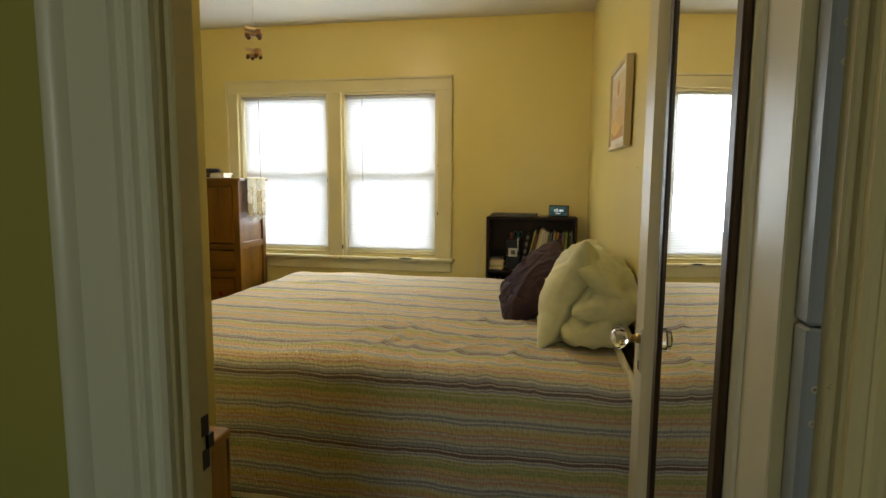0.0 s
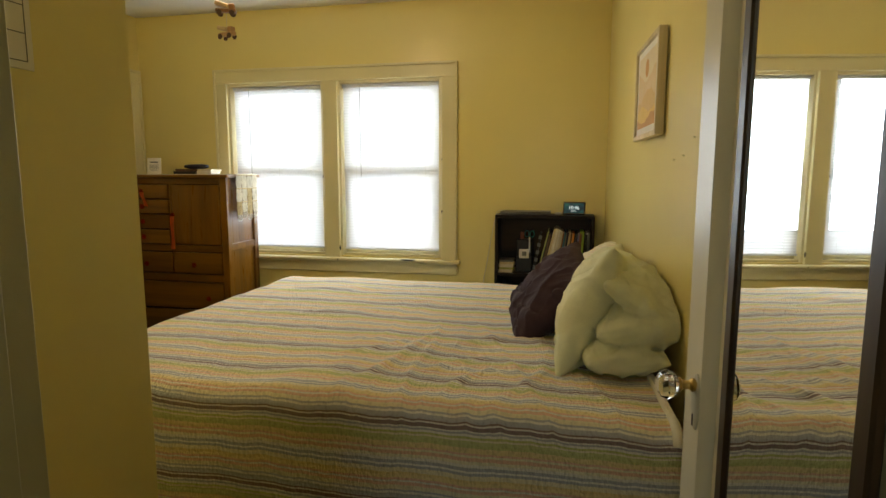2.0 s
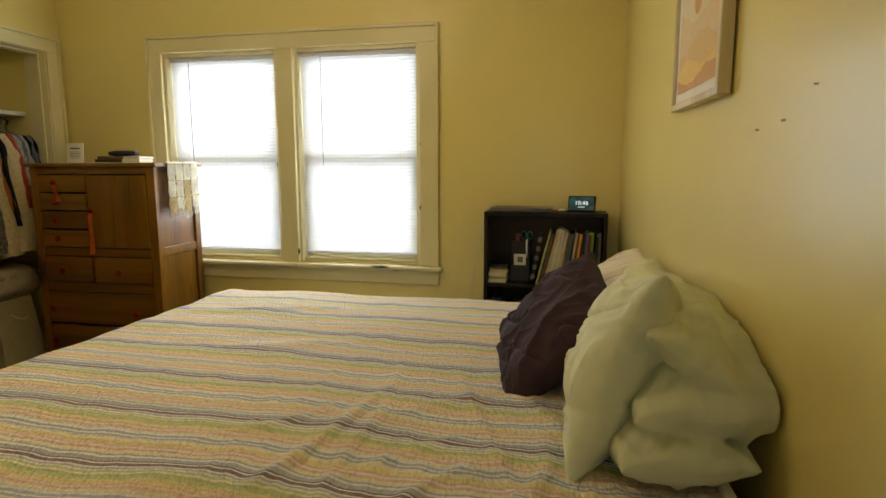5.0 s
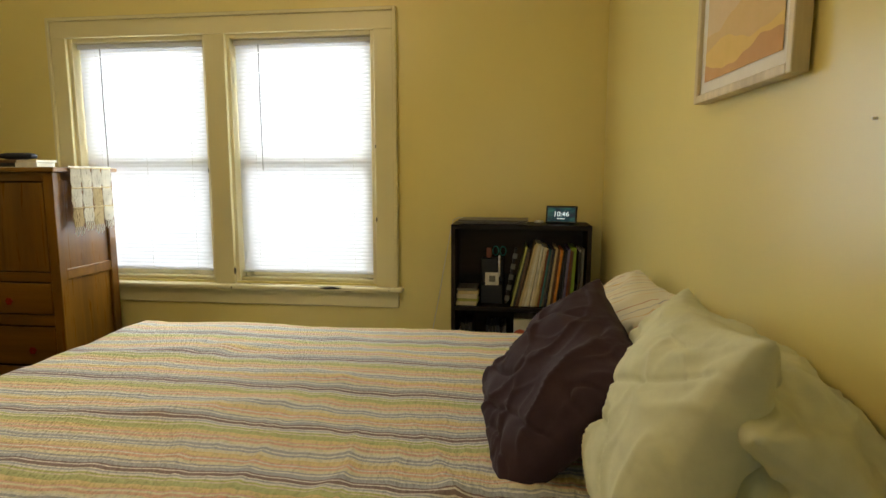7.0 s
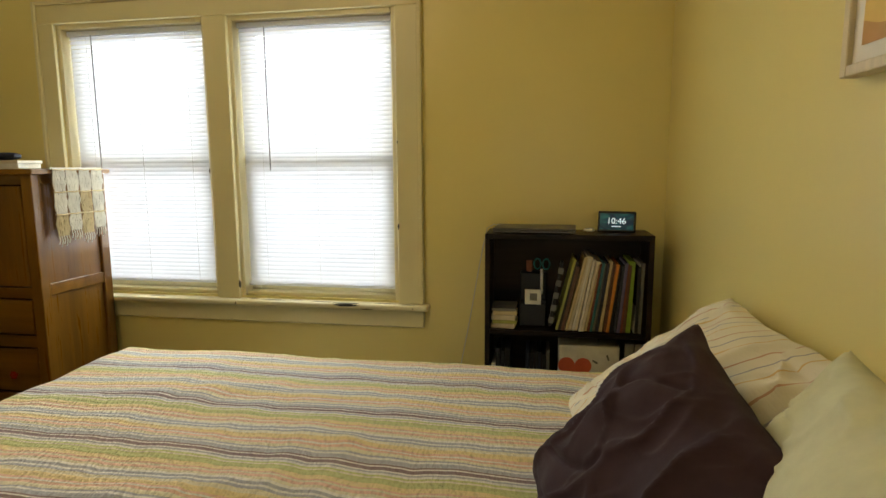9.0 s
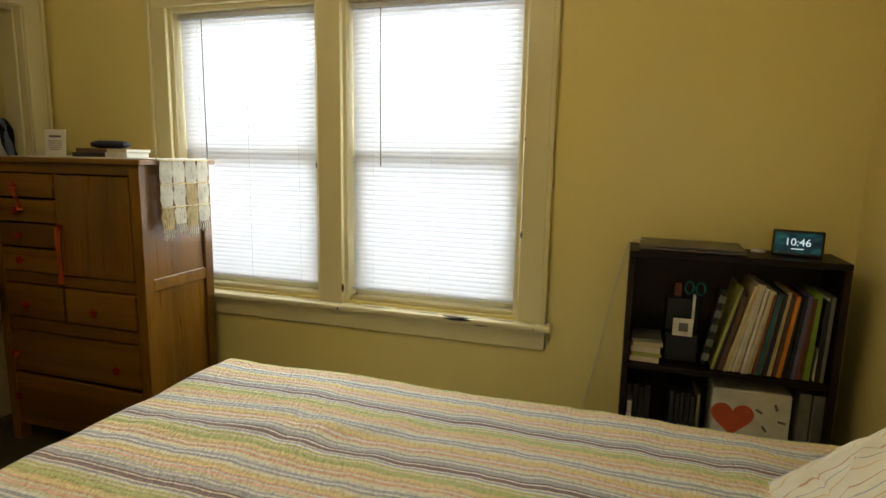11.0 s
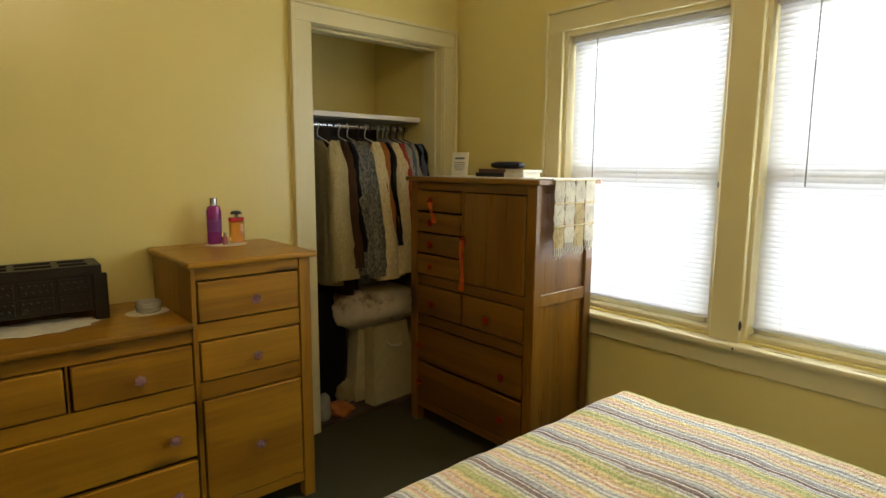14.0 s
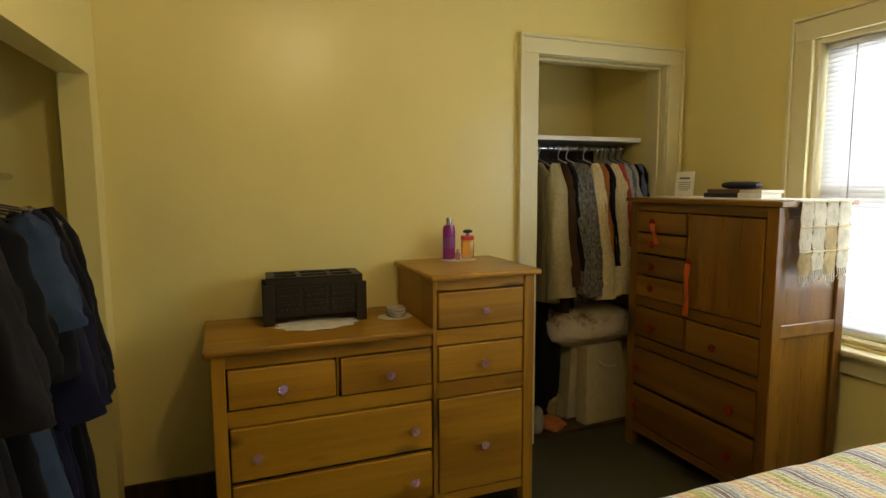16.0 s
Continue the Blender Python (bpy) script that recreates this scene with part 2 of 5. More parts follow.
for f in ((0, 1, 2, 3), (4, 5, 6, 7), (0, 1, 5, 4), (1, 2, 6, 5), (2, 3, 7, 6), (3, 0, 4, 7)):
    bm.faces.new([v[i] for i in f])
setting("wall_east", bm, WALL, "pale yellow painted wall behind the bed head", "wall")
DX0, DX1, DH = 1.27, 2.165, 2.05
bm = boxes(((0.4, 1.845, 0), (DX0, YD, H)), ((DX1, 1.845, 0), (3.3, YD, H)), ((DX0, 1.845, DH), (DX1, YD, H)))
setting("wall_south", bm, WALL, "yellow painted wall with the bedroom doorway", "wall")
setting("wall_closet_side", boxes(((XC - 0.1, YD, 0), (XC, YC, H))), WALL, "yellow painted side wall of the clothes closet", "wall")
C2Z, C2X0, C2X1 = 1.79, -1.42, 0.1
bm = boxes(((C2X0, YC - 0.1, C2Z), (C2X1, YC, H)), ((C2X1, YC - 0.1, 0), (XC - 0.1, YC, H)), ((XW, YC - 0.1, 0), (C2X0, YC, H)))
for v in bm.verts:
    v.co.y += 0.13 * (XC - v.co.x) / (XC - XW)                    # the closet front runs askew
setting("wall_closet_front", bm, WALL,
        "yellow painted wall over the open clothes closet", "wall")
setting("wall_closet_back", boxes(((XW, 1.8, 0), (0.4, 1.92, H)), ((XW, 1.92, 2.28), (XC - 0.1, YC - 0.1, 2.3))), WALL, "yellow painted back of the clothes closet", "wall")
# the small closet beside the window
setting("closet_walls", boxes(((-2.3, 4.15, 0), (-2.2, 5.5, H)), ((-2.2, 4.1, 0), (XW - 0.16, 4.2, H)), ((-2.2, 5.46, 0), (XW - 0.16, YN, H)), ((-2.2, 4.2, 2.16), (XW - 0.16, 5.46, 2.2))),
        WALL, "yellow painted inside of the narrow closet", "wall")
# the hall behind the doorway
# the far wall and its window gap are unseen, added around the hall lamp
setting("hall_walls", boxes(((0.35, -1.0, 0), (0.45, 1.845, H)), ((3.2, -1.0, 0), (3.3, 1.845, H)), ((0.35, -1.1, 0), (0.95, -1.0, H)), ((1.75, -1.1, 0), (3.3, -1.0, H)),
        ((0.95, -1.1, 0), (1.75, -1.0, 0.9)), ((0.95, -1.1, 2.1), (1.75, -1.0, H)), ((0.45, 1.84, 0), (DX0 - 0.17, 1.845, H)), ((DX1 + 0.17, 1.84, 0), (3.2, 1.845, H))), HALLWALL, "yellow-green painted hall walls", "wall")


def casing(name, inner, outer, top_in, top_out, plane, mat, label, out=-1, axis="x", depth=0.02, bottom=0.0, head_over=0.0):
    """Flat door or window casing with a raised outer back band, on the plane, standing out of it by depth."""
    top = thing(name, label, "trim", kind="structure")

    def slab(nm, u0, u1, z0, z1, d):
        a, b = sorted((plane, plane + out * d))
        part(nm, onebox((u0, a, z0), (u1, b, z1), 0.003) if axis == "x" else onebox((a, u0, z0), (b, u1, z1), 0.003), mat, top)
    (i0, i1), (o0, o1) = inner, outer
    slab("side_board", o0 + 0.018, i0, bottom, top_in, depth)
    slab("side_board", i1, o1 - 0.018, bottom, top_in, depth)
    slab("head_board", o0 + 0.018, o1 - 0.018, top_in, top_out - 0.018, depth + 0.001)
    slab("back_band", o0, o0 + 0.018, bottom, top_out, depth + 0.012)
    slab("back_band", o1 - 0.018, o1, bottom, top_out, depth + 0.012)
    slab("back_band", o0 + 0.018, o1 - 0.018, top_out - 0.018, top_out, depth + 0.012)
    return top


casing("window_casing", (WIN[0][0], WIN[1][1]), (-0.868, 1.037), WZ1, 2.105, YN, TRIM, "yellow painted wide window casing", bottom=0.69)
setting("window_mullion", onebox((WIN[0][1] - 0.004, YN - 0.021, 0.69), (WIN[1][0] + 0.004, YN + 0.14, WZ1), 0.004), TRIM, "yellow painted post between the two windows", "trim")
bm = onebox((-0.90, YN - 0.062, 0.665), (1.062, YN + 0.1, 0.69), 0.008, 2)
setting("window_stool", bm, WORN, "chipped yellow painted window sill board", "window sill")
bm = onebox((-0.868, YN - 0.02, 0.578), (1.037, YN, 0.664), 0.004)
setting("window_apron", bm, TRIM, "yellow painted board under the window sill", "trim")
casing("closet_casing", (CY0, CY1), (4.525, 5.553), CZ, 2.118, XW, TRIM, "cream painted closet door casing", out=1, axis="y")
setting("closet_jamb", boxes(((XW - 0.16, CY0 - 0.02, 0), (XW + 0.004, CY0 + 0.004, CZ)), ((XW - 0.16, CY1 - 0.004, 0), (XW + 0.004, CY1 + 0.02, CZ)),
        ((XW - 0.16, CY0 + 0.004, CZ - 0.004), (XW + 0.004, CY1 - 0.004, CZ + 0.02)),
        ((XW - 0.075, CY1 - 0.016, 0), (XW - 0.04, CY1 - 0.004, CZ - 0.016)), ((XW - 0.075, CY0 + 0.004, 0), (XW - 0.04, CY0 + 0.016, CZ - 0.016)),
        ((XW - 0.075, CY0 + 0.004, CZ - 0.016), (XW - 0.04, CY1 - 0.004, CZ - 0.004)), bevel=0.002), TRIM, "cream painted closet jamb with its stop", "trim")
setting("baseboard_west", onebox((XW, YC, 0), (XW + 0.016, 4.52, 0.15), 0.004), DARKWOOD, "dark brown baseboard behind the dresser", "baseboard")
setting("baseboard", boxes(((XW + 0.02, YN - 0.016, 0), (XE_N, YN, 0.13)), ((XC, YD, 0), (XC + 0.016, YC, 0.13)), bevel=0.004), TRIM,
        "yellow painted baseboard along the walls", "baseboard")


# windows: sash frames, panes, blinds
def slat_mesh(w):
    bm = bmesh.new()
    rows = []
    for i in range(5):
        t = (i / 4 - 0.5)
        yy, zz = t * 0.025, -0.0018 * (1 - 4 * t * t)
        rows.append([(x, yy, zz) for x in (-w / 2, w / 2)])
    vs = [[bm.verts.new(p) for p in r] for r in rows]
    for a, b in zip(vs, vs[1:]):
        bm.faces.new((a[0], a[1], b[1], b[0]))
    for f in bm.faces:
        f.smooth = True
    me = bpy.data.meshes.new("slat")
    bm.to_mesh(me)
    bm.free()
    me.materials.append(SLAT)
    return me


def window(index, x0, x1):
    w = thing("window_%d" % index, "double-hung window behind a closed white mini blind", "window", kind="structure", m=pose((x0 + x1) / 2, YN, WZ0))
    hw = (x1 - x0) / 2
    part("window_frame", boxes(((-hw, 0.0, 0), (-hw + 0.022, 0.14, 1.3)), ((hw - 0.022, 0, 0), (hw, 0.14, 1.3)), ((-hw + 0.022, 0, 1.278), (hw - 0.022, 0.14, 1.3)),
         ((-hw + 0.022, 0.02, 0), (hw - 0.022, 0.14, 0.018)), bevel=0.003), WORN, w, "worn yellow window stops")
    for nm, z0, z1, y in (("lower_sash", 0.018, 0.665, 0.075), ("upper_sash", 0.625, 1.278, 0.11)):
        s = part(nm, boxes(((-hw + 0.022, y, z0), (-hw + 0.065, y + 0.034, z1)), ((hw - 0.065, y, z0), (hw - 0.022, y + 0.034, z1)),
                 ((-hw + 0.065, y, z0), (hw - 0.065, y + 0.034, z0 + 0.05)), ((-hw + 0.065, y, z1 - 0.04), (hw - 0.065, y + 0.034, z1)), bevel=0.003), WORN, w)
        p = part("pane", onebox((-hw + 0.06, y + 0.014, z0 + 0.045), (hw - 0.06, y + 0.018, z1 - 0.035)), PANE, s)
        p.visible_shadow = False
    return w, hw


def blind(x, width, gap_z):
    b = thing("window_blind", "closed white vinyl mini blind, light glowing through its slats", "blind", "window blinds", m=pose(x, YN + 0.045, WZ0))
    part("headrail", onebox((-width / 2, -0.014, 1.252), (width / 2, 0.014, 1.276), 0.002), SLAT, b)
    part("bottom_rail", onebox((-width / 2, -0.011, gap_z), (width / 2, 0.011, gap_z + 0.014), 0.003), SLAT, b)
    me = slat_mesh(width - 0.008)
    n = 58
    for i in range(n):
        o = new("slat", me)
        o.parent = b
        z = gap_z + 0.024 + i * (1.245 - gap_z - 0.024) / (n - 1)
        o.matrix_local = pose(0, 0, z, 62.5 + 3 * noise.noise((x, i * 0.35, 1.0)), 0.0, 0) @ pose(0, 0, 0, 0, 0.12 * noise.noise((i * 1.3, x, 4.0)), 0)
    for cx in (-width * 0.36, 0.0, width * 0.36):
        part("ladder_cord", tube([(cx, -0.013, gap_z), (cx, -0.013, 1.25)], 0.0008, 5), CORD, b)
    part("tilt_wand", tube([(-width * 0.31, -0.022, 1.25), (-width * 0.31, -0.024, 0.95), (-width * 0.305, -0.026, 0.60)], 0.0028, 6), WAND, b, "grey clear plastic wand")


CORD = plain("blind_cord", (0.75, 0.75, 0.72), 0.8)
WAND = plain("blind_wand_plastic", (0.35, 0.36, 0.36), 0.25)
for i, (a, b2) in enumerate(WIN):
    w, hw = window(i + 1, a, b2)
    blind((a + b2) / 2, 2 * hw - 0.05, 0.045 if i else 0.05)
setting("backdrop", onebox((-6, 8.0, -1), (6, 8.05, 6)), SKYWHITE, "bright white overcast sky outside the windows", "sky")

# bedroom door opening: jambs, stops, hall-side casing
setting("door_jamb", boxes(((DX0 - 0.02, 1.84, 0), (DX0 + 0.004, YD + 0.004, DH)), ((DX1 - 0.004, 1.84, 0), (DX1 + 0.02, YD + 0.004, DH)), ((DX0 + 0.004, 1.84, DH - 0.004), (DX1 - 0.004, YD + 0.004, DH + 0.02)),
        ((DX0 + 0.004, 1.852, 0), (DX0 + 0.016, 1.884, DH - 0.016)), ((DX1 - 0.016, 1.852, 0), (DX1 - 0.004, 1.884, DH - 0.016)), ((DX0 + 0.016, 1.852, DH - 0.016), (DX1 - 0.016, 1.884, DH - 0.004)), bevel=0.003), JAMB,
        "chipped olive-cream painted bedroom door jamb", "door frame")


def hall_casing(u_in, side, plane):
    """Moulded old casing: bead by the opening, flat, rounded outer band."""
    prof = [(0.0, 0.0), (0.0, 0.012), (0.006, 0.018), (0.013, 0.018), (0.018, 0.012), (0.024, 0.012), (0.029, 0.019), (0.036, 0.019), (0.042, 0.013), (0.048, 0.013),
            (0.054, 0.020), (0.062, 0.020), (0.068, 0.013), (0.125, 0.011), (0.132, 0.02), (0.142, 0.027), (0.152, 0.027), (0.16, 0.02), (0.162, 0.0)]
    return loft([[(u_in + side * u * 1.08, plane - d, z) for u, d in prof] for z in (0, DH + 0.14)])


setting("hall_casing_strike_side", hall_casing(DX0, -1, 1.84), HALLTRIM, "grey-green glossy moulded door casing", "trim", 40)
setting("hall_casing_hinge_side", hall_casing(DX1, 1, 1.84), TRIM, "cream glossy moulded door casing", "trim", 40)
setting("hall_casing_head", boxes(((DX0 - 0.16, 1.816, DH + 0.14), (DX1 + 0.16, 1.845, DH + 0.17)), ((DX0, 1.825, DH), (DX1, 1.845, DH + 0.14)), bevel=0.004), HALLTRIM, "cream glossy moulded head casing over the door", "trim")

# ---- the open bedroom door with its mirror ----
GLASS = glass_material("cut_glass", (0.97, 0.97, 0.99))
BRASS = plain("worn_brass", (0.55, 0.40, 0.14), 0.32, 1.0)
PAINTEDIRON = paint("painted_iron", (0.66, 0.62, 0.47), 0.35, 0.25, 0.3, (0.07, 0.06, 0.05))
HINGEGREY = paint("grey_painted_hinge", (0.36, 0.40, 0.43), 0.35, 0.25, 0.3)
BLACKIRON = plain("black_iron", (0.02, 0.019, 0.018), 0.5)


def bedroom_door():
    d = thing("door_1", "cream painted open panel door with a long dark-framed mirror and glass knob", "door", kind="structure",
              m=pose(2.118, 1.93, 0.012, 0, 0, 95.0))
    W, T, HH = 0.79, 0.036, 2.02                                  # local x along the door, y to the room side, z up
    part("door_leaf", boxes(((0, -T, 0), (0.10, 0, HH)), ((W - 0.115, -T, 0), (W, 0, HH)), ((0.10, -T, HH - 0.11), (W - 0.115, 0, HH)), ((0.10, -T, 0), (W - 0.115, 0, 0.22)),
         ((0.10, -T + 0.008, 0.22), (W - 0.115, -0.010, HH - 0.11)), bevel=0.002), DOORP, d)
    prof = [(0.0, -0.010), (0.0, 0.006), (0.006, 0.009), (0.012, 0.003), (0.018, 0.003), (0.024, 0.007), (0.030, 0.002), (0.036, -0.004), (0.04, -0.010)]
    for nm, u, s in (("panel_moulding", W - 0.115, -1), ("panel_moulding", 0.10, 1)):
        part(nm, loft([[(u + s * a, b, z) for a, b in prof] for z in (0.22, HH - 0.11)]), DOORP, d, "", 35)
    m0, m1, z0, z1 = 0.165, 0.576, 0.25, 1.86
    f = 0.032
    fr = part("mirror_frame", boxes(((m0, -0.009, z0), (m0 + f, 0.007, z1)), ((m1 - f, -0.009, z0), (m1, 0.007, z1)), ((m0 + f, -0.009, z1 - f), (m1 - f, 0.007, z1)), ((m0 + f, -0.009, z0), (m1 - f, 0.007, z0 + f)), bevel=0.004),
              DARKWOOD, d, "dark stained wooden mirror frame")
    part("mirror_glass", onebox((m0 + f - 0.004, -0.008, z0 + f - 0.004), (m1 - f + 0.004, 0.001, z1 - f + 0.004)), MIRROR, fr, "silvered mirror glass")
    kx, kz = W - 0.075, 0.882
    e = part("escutcheon", loft([[(kx + r * math.cos(a), y, kz - 0.035 + 0.058 / 0.022 * r * math.sin(a) * (1.0 if r else 1)) for a in [2 * math.pi * i / 28 for i in range(28)]]
             for r, y in ((0.022, 0.0), (0.022, 0.003), (0.018, 0.006), (0.006, 0.0065))]), PAINTEDIRON, d, "cream painted iron knob plate with a keyhole", 40)
    part("keyhole", onebox((kx - 0.003, 0.006, kz - 0.085), (kx + 0.003, 0.0078, kz - 0.06), 0.001), BLACKIRON, e)
    part("knob_shank", moved(lathe([(0.013, 0), (0.014, 0.008), (0.009, 0.013), (0.009, 0.026), (0.015, 0.03), (0.015, 0.036)], 20), pose(kx, 0.004, kz, -90, 0, 0)), BRASS, d, "worn brass knob collar", 35)
    n = 12
    prof = [(0.012, 0.034), (0.026, 0.046), (0.030, 0.058), (0.026, 0.070), (0.015, 0.076)]
    part("knob", moved(lathe(prof, n), pose(kx, 0.002, kz, -90, 0, 0)), GLASS, d, "faceted clear glass knob")
    part("back_knob", moved(lathe([(0.010, 0.034), (0.026, 0.046), (0.030, 0.058), (0.026, 0.070), (0.015, 0.076)], n), pose(kx, -T, kz, 90, 0, 0)), GLASS, d, "faceted clear glass knob")
    part("door_edge", onebox((-0.003, -T + 0.0015, 0.001), (-0.0002, -0.0015, HH - 0.001), 0.0008), JAMB, d, "chipped olive painted hinge edge")
    for hz in (1.72, 1.02, 0.28):
        part("hinge_pin", lathe([(0.006, -0.09), (0.006, 0.09)], 10, c=(-0.008, -T - 0.003, hz)), HINGEGREY, d, "grey painted hinge pin")
    return d


bedroom_door()
setting("hinge_jamb_strip", boxes(((DX1 - 0.032, 1.878, 0.02), (DX1 - 0.0045, 1.921, 1.118)), ((DX1 - 0.032, 1.879, 1.121), (DX1 - 0.0045, 1.921, DH - 0.02)), bevel=0.004), HINGEGREY, "grey painted hinge leaf strip on the jamb", "hinge")
for hz in (1.485, 1.44, 1.04, 0.995, 0.45, 0.40):
    o = part("hinge_screw", moved(lathe([(0.0045, 0), (0.005, 0.001), (0.0035, 0.002), (0.0015, 0.0005)], 10), pose(DX1 - 0.018 + 0.002 * (hz > 1.2), 1.8785, hz, 90, 0, 0)), PAINTEDIRON)
    tagged(o, "painted screw head in the hinge strip", "screw", "hinge screws")
sp = thing("strike_plate", "black iron strike plate on the worn door jamb", "strike plate", m=pose(DX0 + 0.004, 1.9, 0.875))
part("plate", boxes(((0, -0.016, -0.045), (0.0025, 0.016, -0.012)), ((0, -0.016, 0.012), (0.0025, 0.016, 0.045)), ((0, -0.016, -0.012), (0.0025, -0.008, 0.012)), ((0, 0.008, -0.012), (0.006, 0.024, 0.012)), bevel=0.0008), BLACKIRON, sp)

# narrow wooden stand behind the door wall
st = thing("side_stand", "small honey-coloured wooden stand against the closet side wall", "stand", m=pose(1.0, 2.075, 0))
part("top", onebox((-0.105, -0.13, 0.735), (0.135, 0.135, 0.755), 0.003), HONEY, st)
for sx in (-0.09, 0.105):
    for sy in (-0.115, 0.105):
        part("leg", onebox((sx - 0.012, sy - 0.012, 0), (sx + 0.014, sy + 0.014, 0.735), 0.002), HONEYZ, st)
part("front_panel", onebox((-0.1, 0.121, 0.06), (0.132, 0.132, 0.735), 0.002), HONEYZ, st)
part("side_panel", onebox((0.121, -0.125, 0.06), (0.132, 0.12, 0.735), 0.002), HONEYZ, st)

# ---- storage furniture ----
LILAC = Mat("lilac_cut_plastic", (0.82, 0.56, 0.72), 0.06)
LILAC.set("Transmission Weight", 0.8)
LILAC = LILAC.m
REDKNOB = Mat("red_cut_plastic", (0.55, 0.05, 0.02), 0.15)
REDKNOB.set("Transmission Weight", 0.55)
REDKNOB = REDKNOB.m
RIBBON = cloth("orange_ribbon", (0.85, 0.17, 0.04), 0.5, 500)
# near-black sheet colour that paints the shade in the gaps between drawers
SHADOWGAP = plain("drawer_gap_shade", (0.035, 0.02, 0.01), 0.8)


def flower_knob(parent, m, mat):
    """A six-petalled plastic pull."""
    bm = bmesh.new()
    for i in range(6):
        a = i * math.pi / 3
        bmesh.ops.create_icosphere(bm, subdivisions=1, radius=0.0074, matrix=Matrix.Translation((0.0128 * math.cos(a), 0.0128 * math.sin(a), 0.018)) @ Matrix.Diagonal((1, 1, 0.8, 1)))
    bmesh.ops.create_icosphere(bm, subdivisions=1, radius=0.006, matrix=Matrix.Translation((0, 0, 0.02)))
    bmesh.ops.create_cone(bm, cap_ends=True, segments=8, radius1=0.005, radius2=0.005, depth=0.016, matrix=Matrix.Translation((0, 0, 0.008)))
    return part("knob", moved(bm, m), mat, parent, "", 30)


def chest():
    x0, x1, y0, y1, top = -1.365, -0.522, 5.108, 5.515, 1.29
    c = thing("tall_chest", "amber-stained pine tall chest with drawers, small door and red knobs", "chest of drawers")
    part("top", onebox((-1.387, 5.086, top), (-0.496, 5.527, 1.312), 0.006, 2), AMBER, c)
    for px in (x0, x1 - 0.052):
        for py in (y0, y1 - 0.05):
            part("post", onebox((px, py, 0), (px + 0.052, py + 0.05, top), 0.003), AMBERZ, c)
    xa, xb = x0 + 0.052, x1 - 0.052
    for z0, z1 in ((1.247, top), (0.762, 0.808), (0.545, 0.598), (0.085, 0.13)):
        part("rail", onebox((xa, y0 + 0.004, z0), (xb, y0 + 0.03, z1), 0.002), AMBER, c)
    part("back_panel", onebox((xa, y1 - 0.02, 0.1), (xb, y1 - 0.01, top)), AMBERZ, c)
    part("inside", onebox((xa, y0 + 0.032, 0.09), (xb, y0 + 0.036, 1.28)), SHADOWGAP, c)
    for sx, s in ((x1, -1), (x0, 1)):
        a, b = sorted((sx + s * 0.014, sx + s * 0.024))
        part("side_panel", onebox((a, y0 + 0.05, 0.12), (b, y1 - 0.05, top)), AMBERZ, c)
        a, b = sorted((sx + s * 0.004, sx + s * 0.024))
        for z0, z1 in ((0.768, 0.82), (0.09, 0.15), (1.25, top)):
            part("side_rail", onebox((a, y0 + 0.05, z0), (b + 0.001, y1 - 0.05, z1), 0.002), AMBER, c)
    part("divider", onebox((-0.982, y0 + 0.006, 0.808), (-0.968, y0 + 0.03, 1.247), 0.002), AMBERZ, c)
    part("divider", onebox((-0.974, y0 + 0.006, 0.598), (-0.966, y0 + 0.03, 0.762), 0.002), AMBERZ, c)

    def drawer(a, b, z0, z1, knobs):
        g = 0.005
        d = part("drawer", onebox((a + g, y0 - 0.001, z0 + g), (b - g, y0 + 0.022, z1 - g), 0.004, 2), AMBER, c)
        for kx, kz in knobs:
            flower_knob(d, pose(kx, y0 - 0.001, kz, 90, 0, 0), REDKNOB)
        return d
    for z0, z1 in ((1.137, 1.246), (1.03, 1.137), (0.921, 1.03), (0.810, 0.921)):
        drawer(xa, -0.982, z0, z1, [(-1.19, (z0 + z1) / 2)])
    drawer(xa, -0.974, 0.600, 0.760, [(-1.18, 0.668)])
    drawer(-0.966, xb, 0.600, 0.760, [(-0.793, 0.668)])
    drawer(xa, xb, 0.342, 0.543, [(-1.273, 0.433), (-0.689, 0.425)])
    drawer(xa, xb, 0.132, 0.337, [(-1.274, 0.232), (-0.689, 0.222)])
    d = part("door", boxes(((-0.962, y0 + 0.001, 0.814), (-0.580, y0 + 0.02, 1.241)), bevel=0.003), AMBERZ, c)
    flower_knob(d, pose(-0.947, y0 + 0.001, 1.024, 90, 0, 0), REDKNOB)
    for kx, kz, ln, sw in ((-1.185, 1.19, 0.10, 0.03), (-0.947, 1.024, 0.24, -0.006)):
        r = bmesh.new()
        for off in (-0.006, 0.007):
            pts = [(kx + off, y0 - 0.022 - 0.004 * math.sin(k), kz - ln * k / 6 - 0.004) for k in range(7)]
            ring = [[(p[0] + sw * k / 6 + s * 0.008, p[1] + 0.003 * s * math.cos(k), p[2]) for s in (-1, 1)] for k, p in enumerate(pts)]
            vs = [[r.verts.new(q) for q in rr] for rr in ring]
            for a, b in zip(vs, vs[1:]):
                r.faces.new((a[0], a[1], b[1], b[0]))
        g = bmesh.ops.solidify(r, geom=r.faces[:], thickness=0.0012)
        o = part("ribbon", r, RIBBON, None, "", 60)
        tagged(o, "orange ribbon hanging from a red knob", "ribbon", "ribbons")
    return c


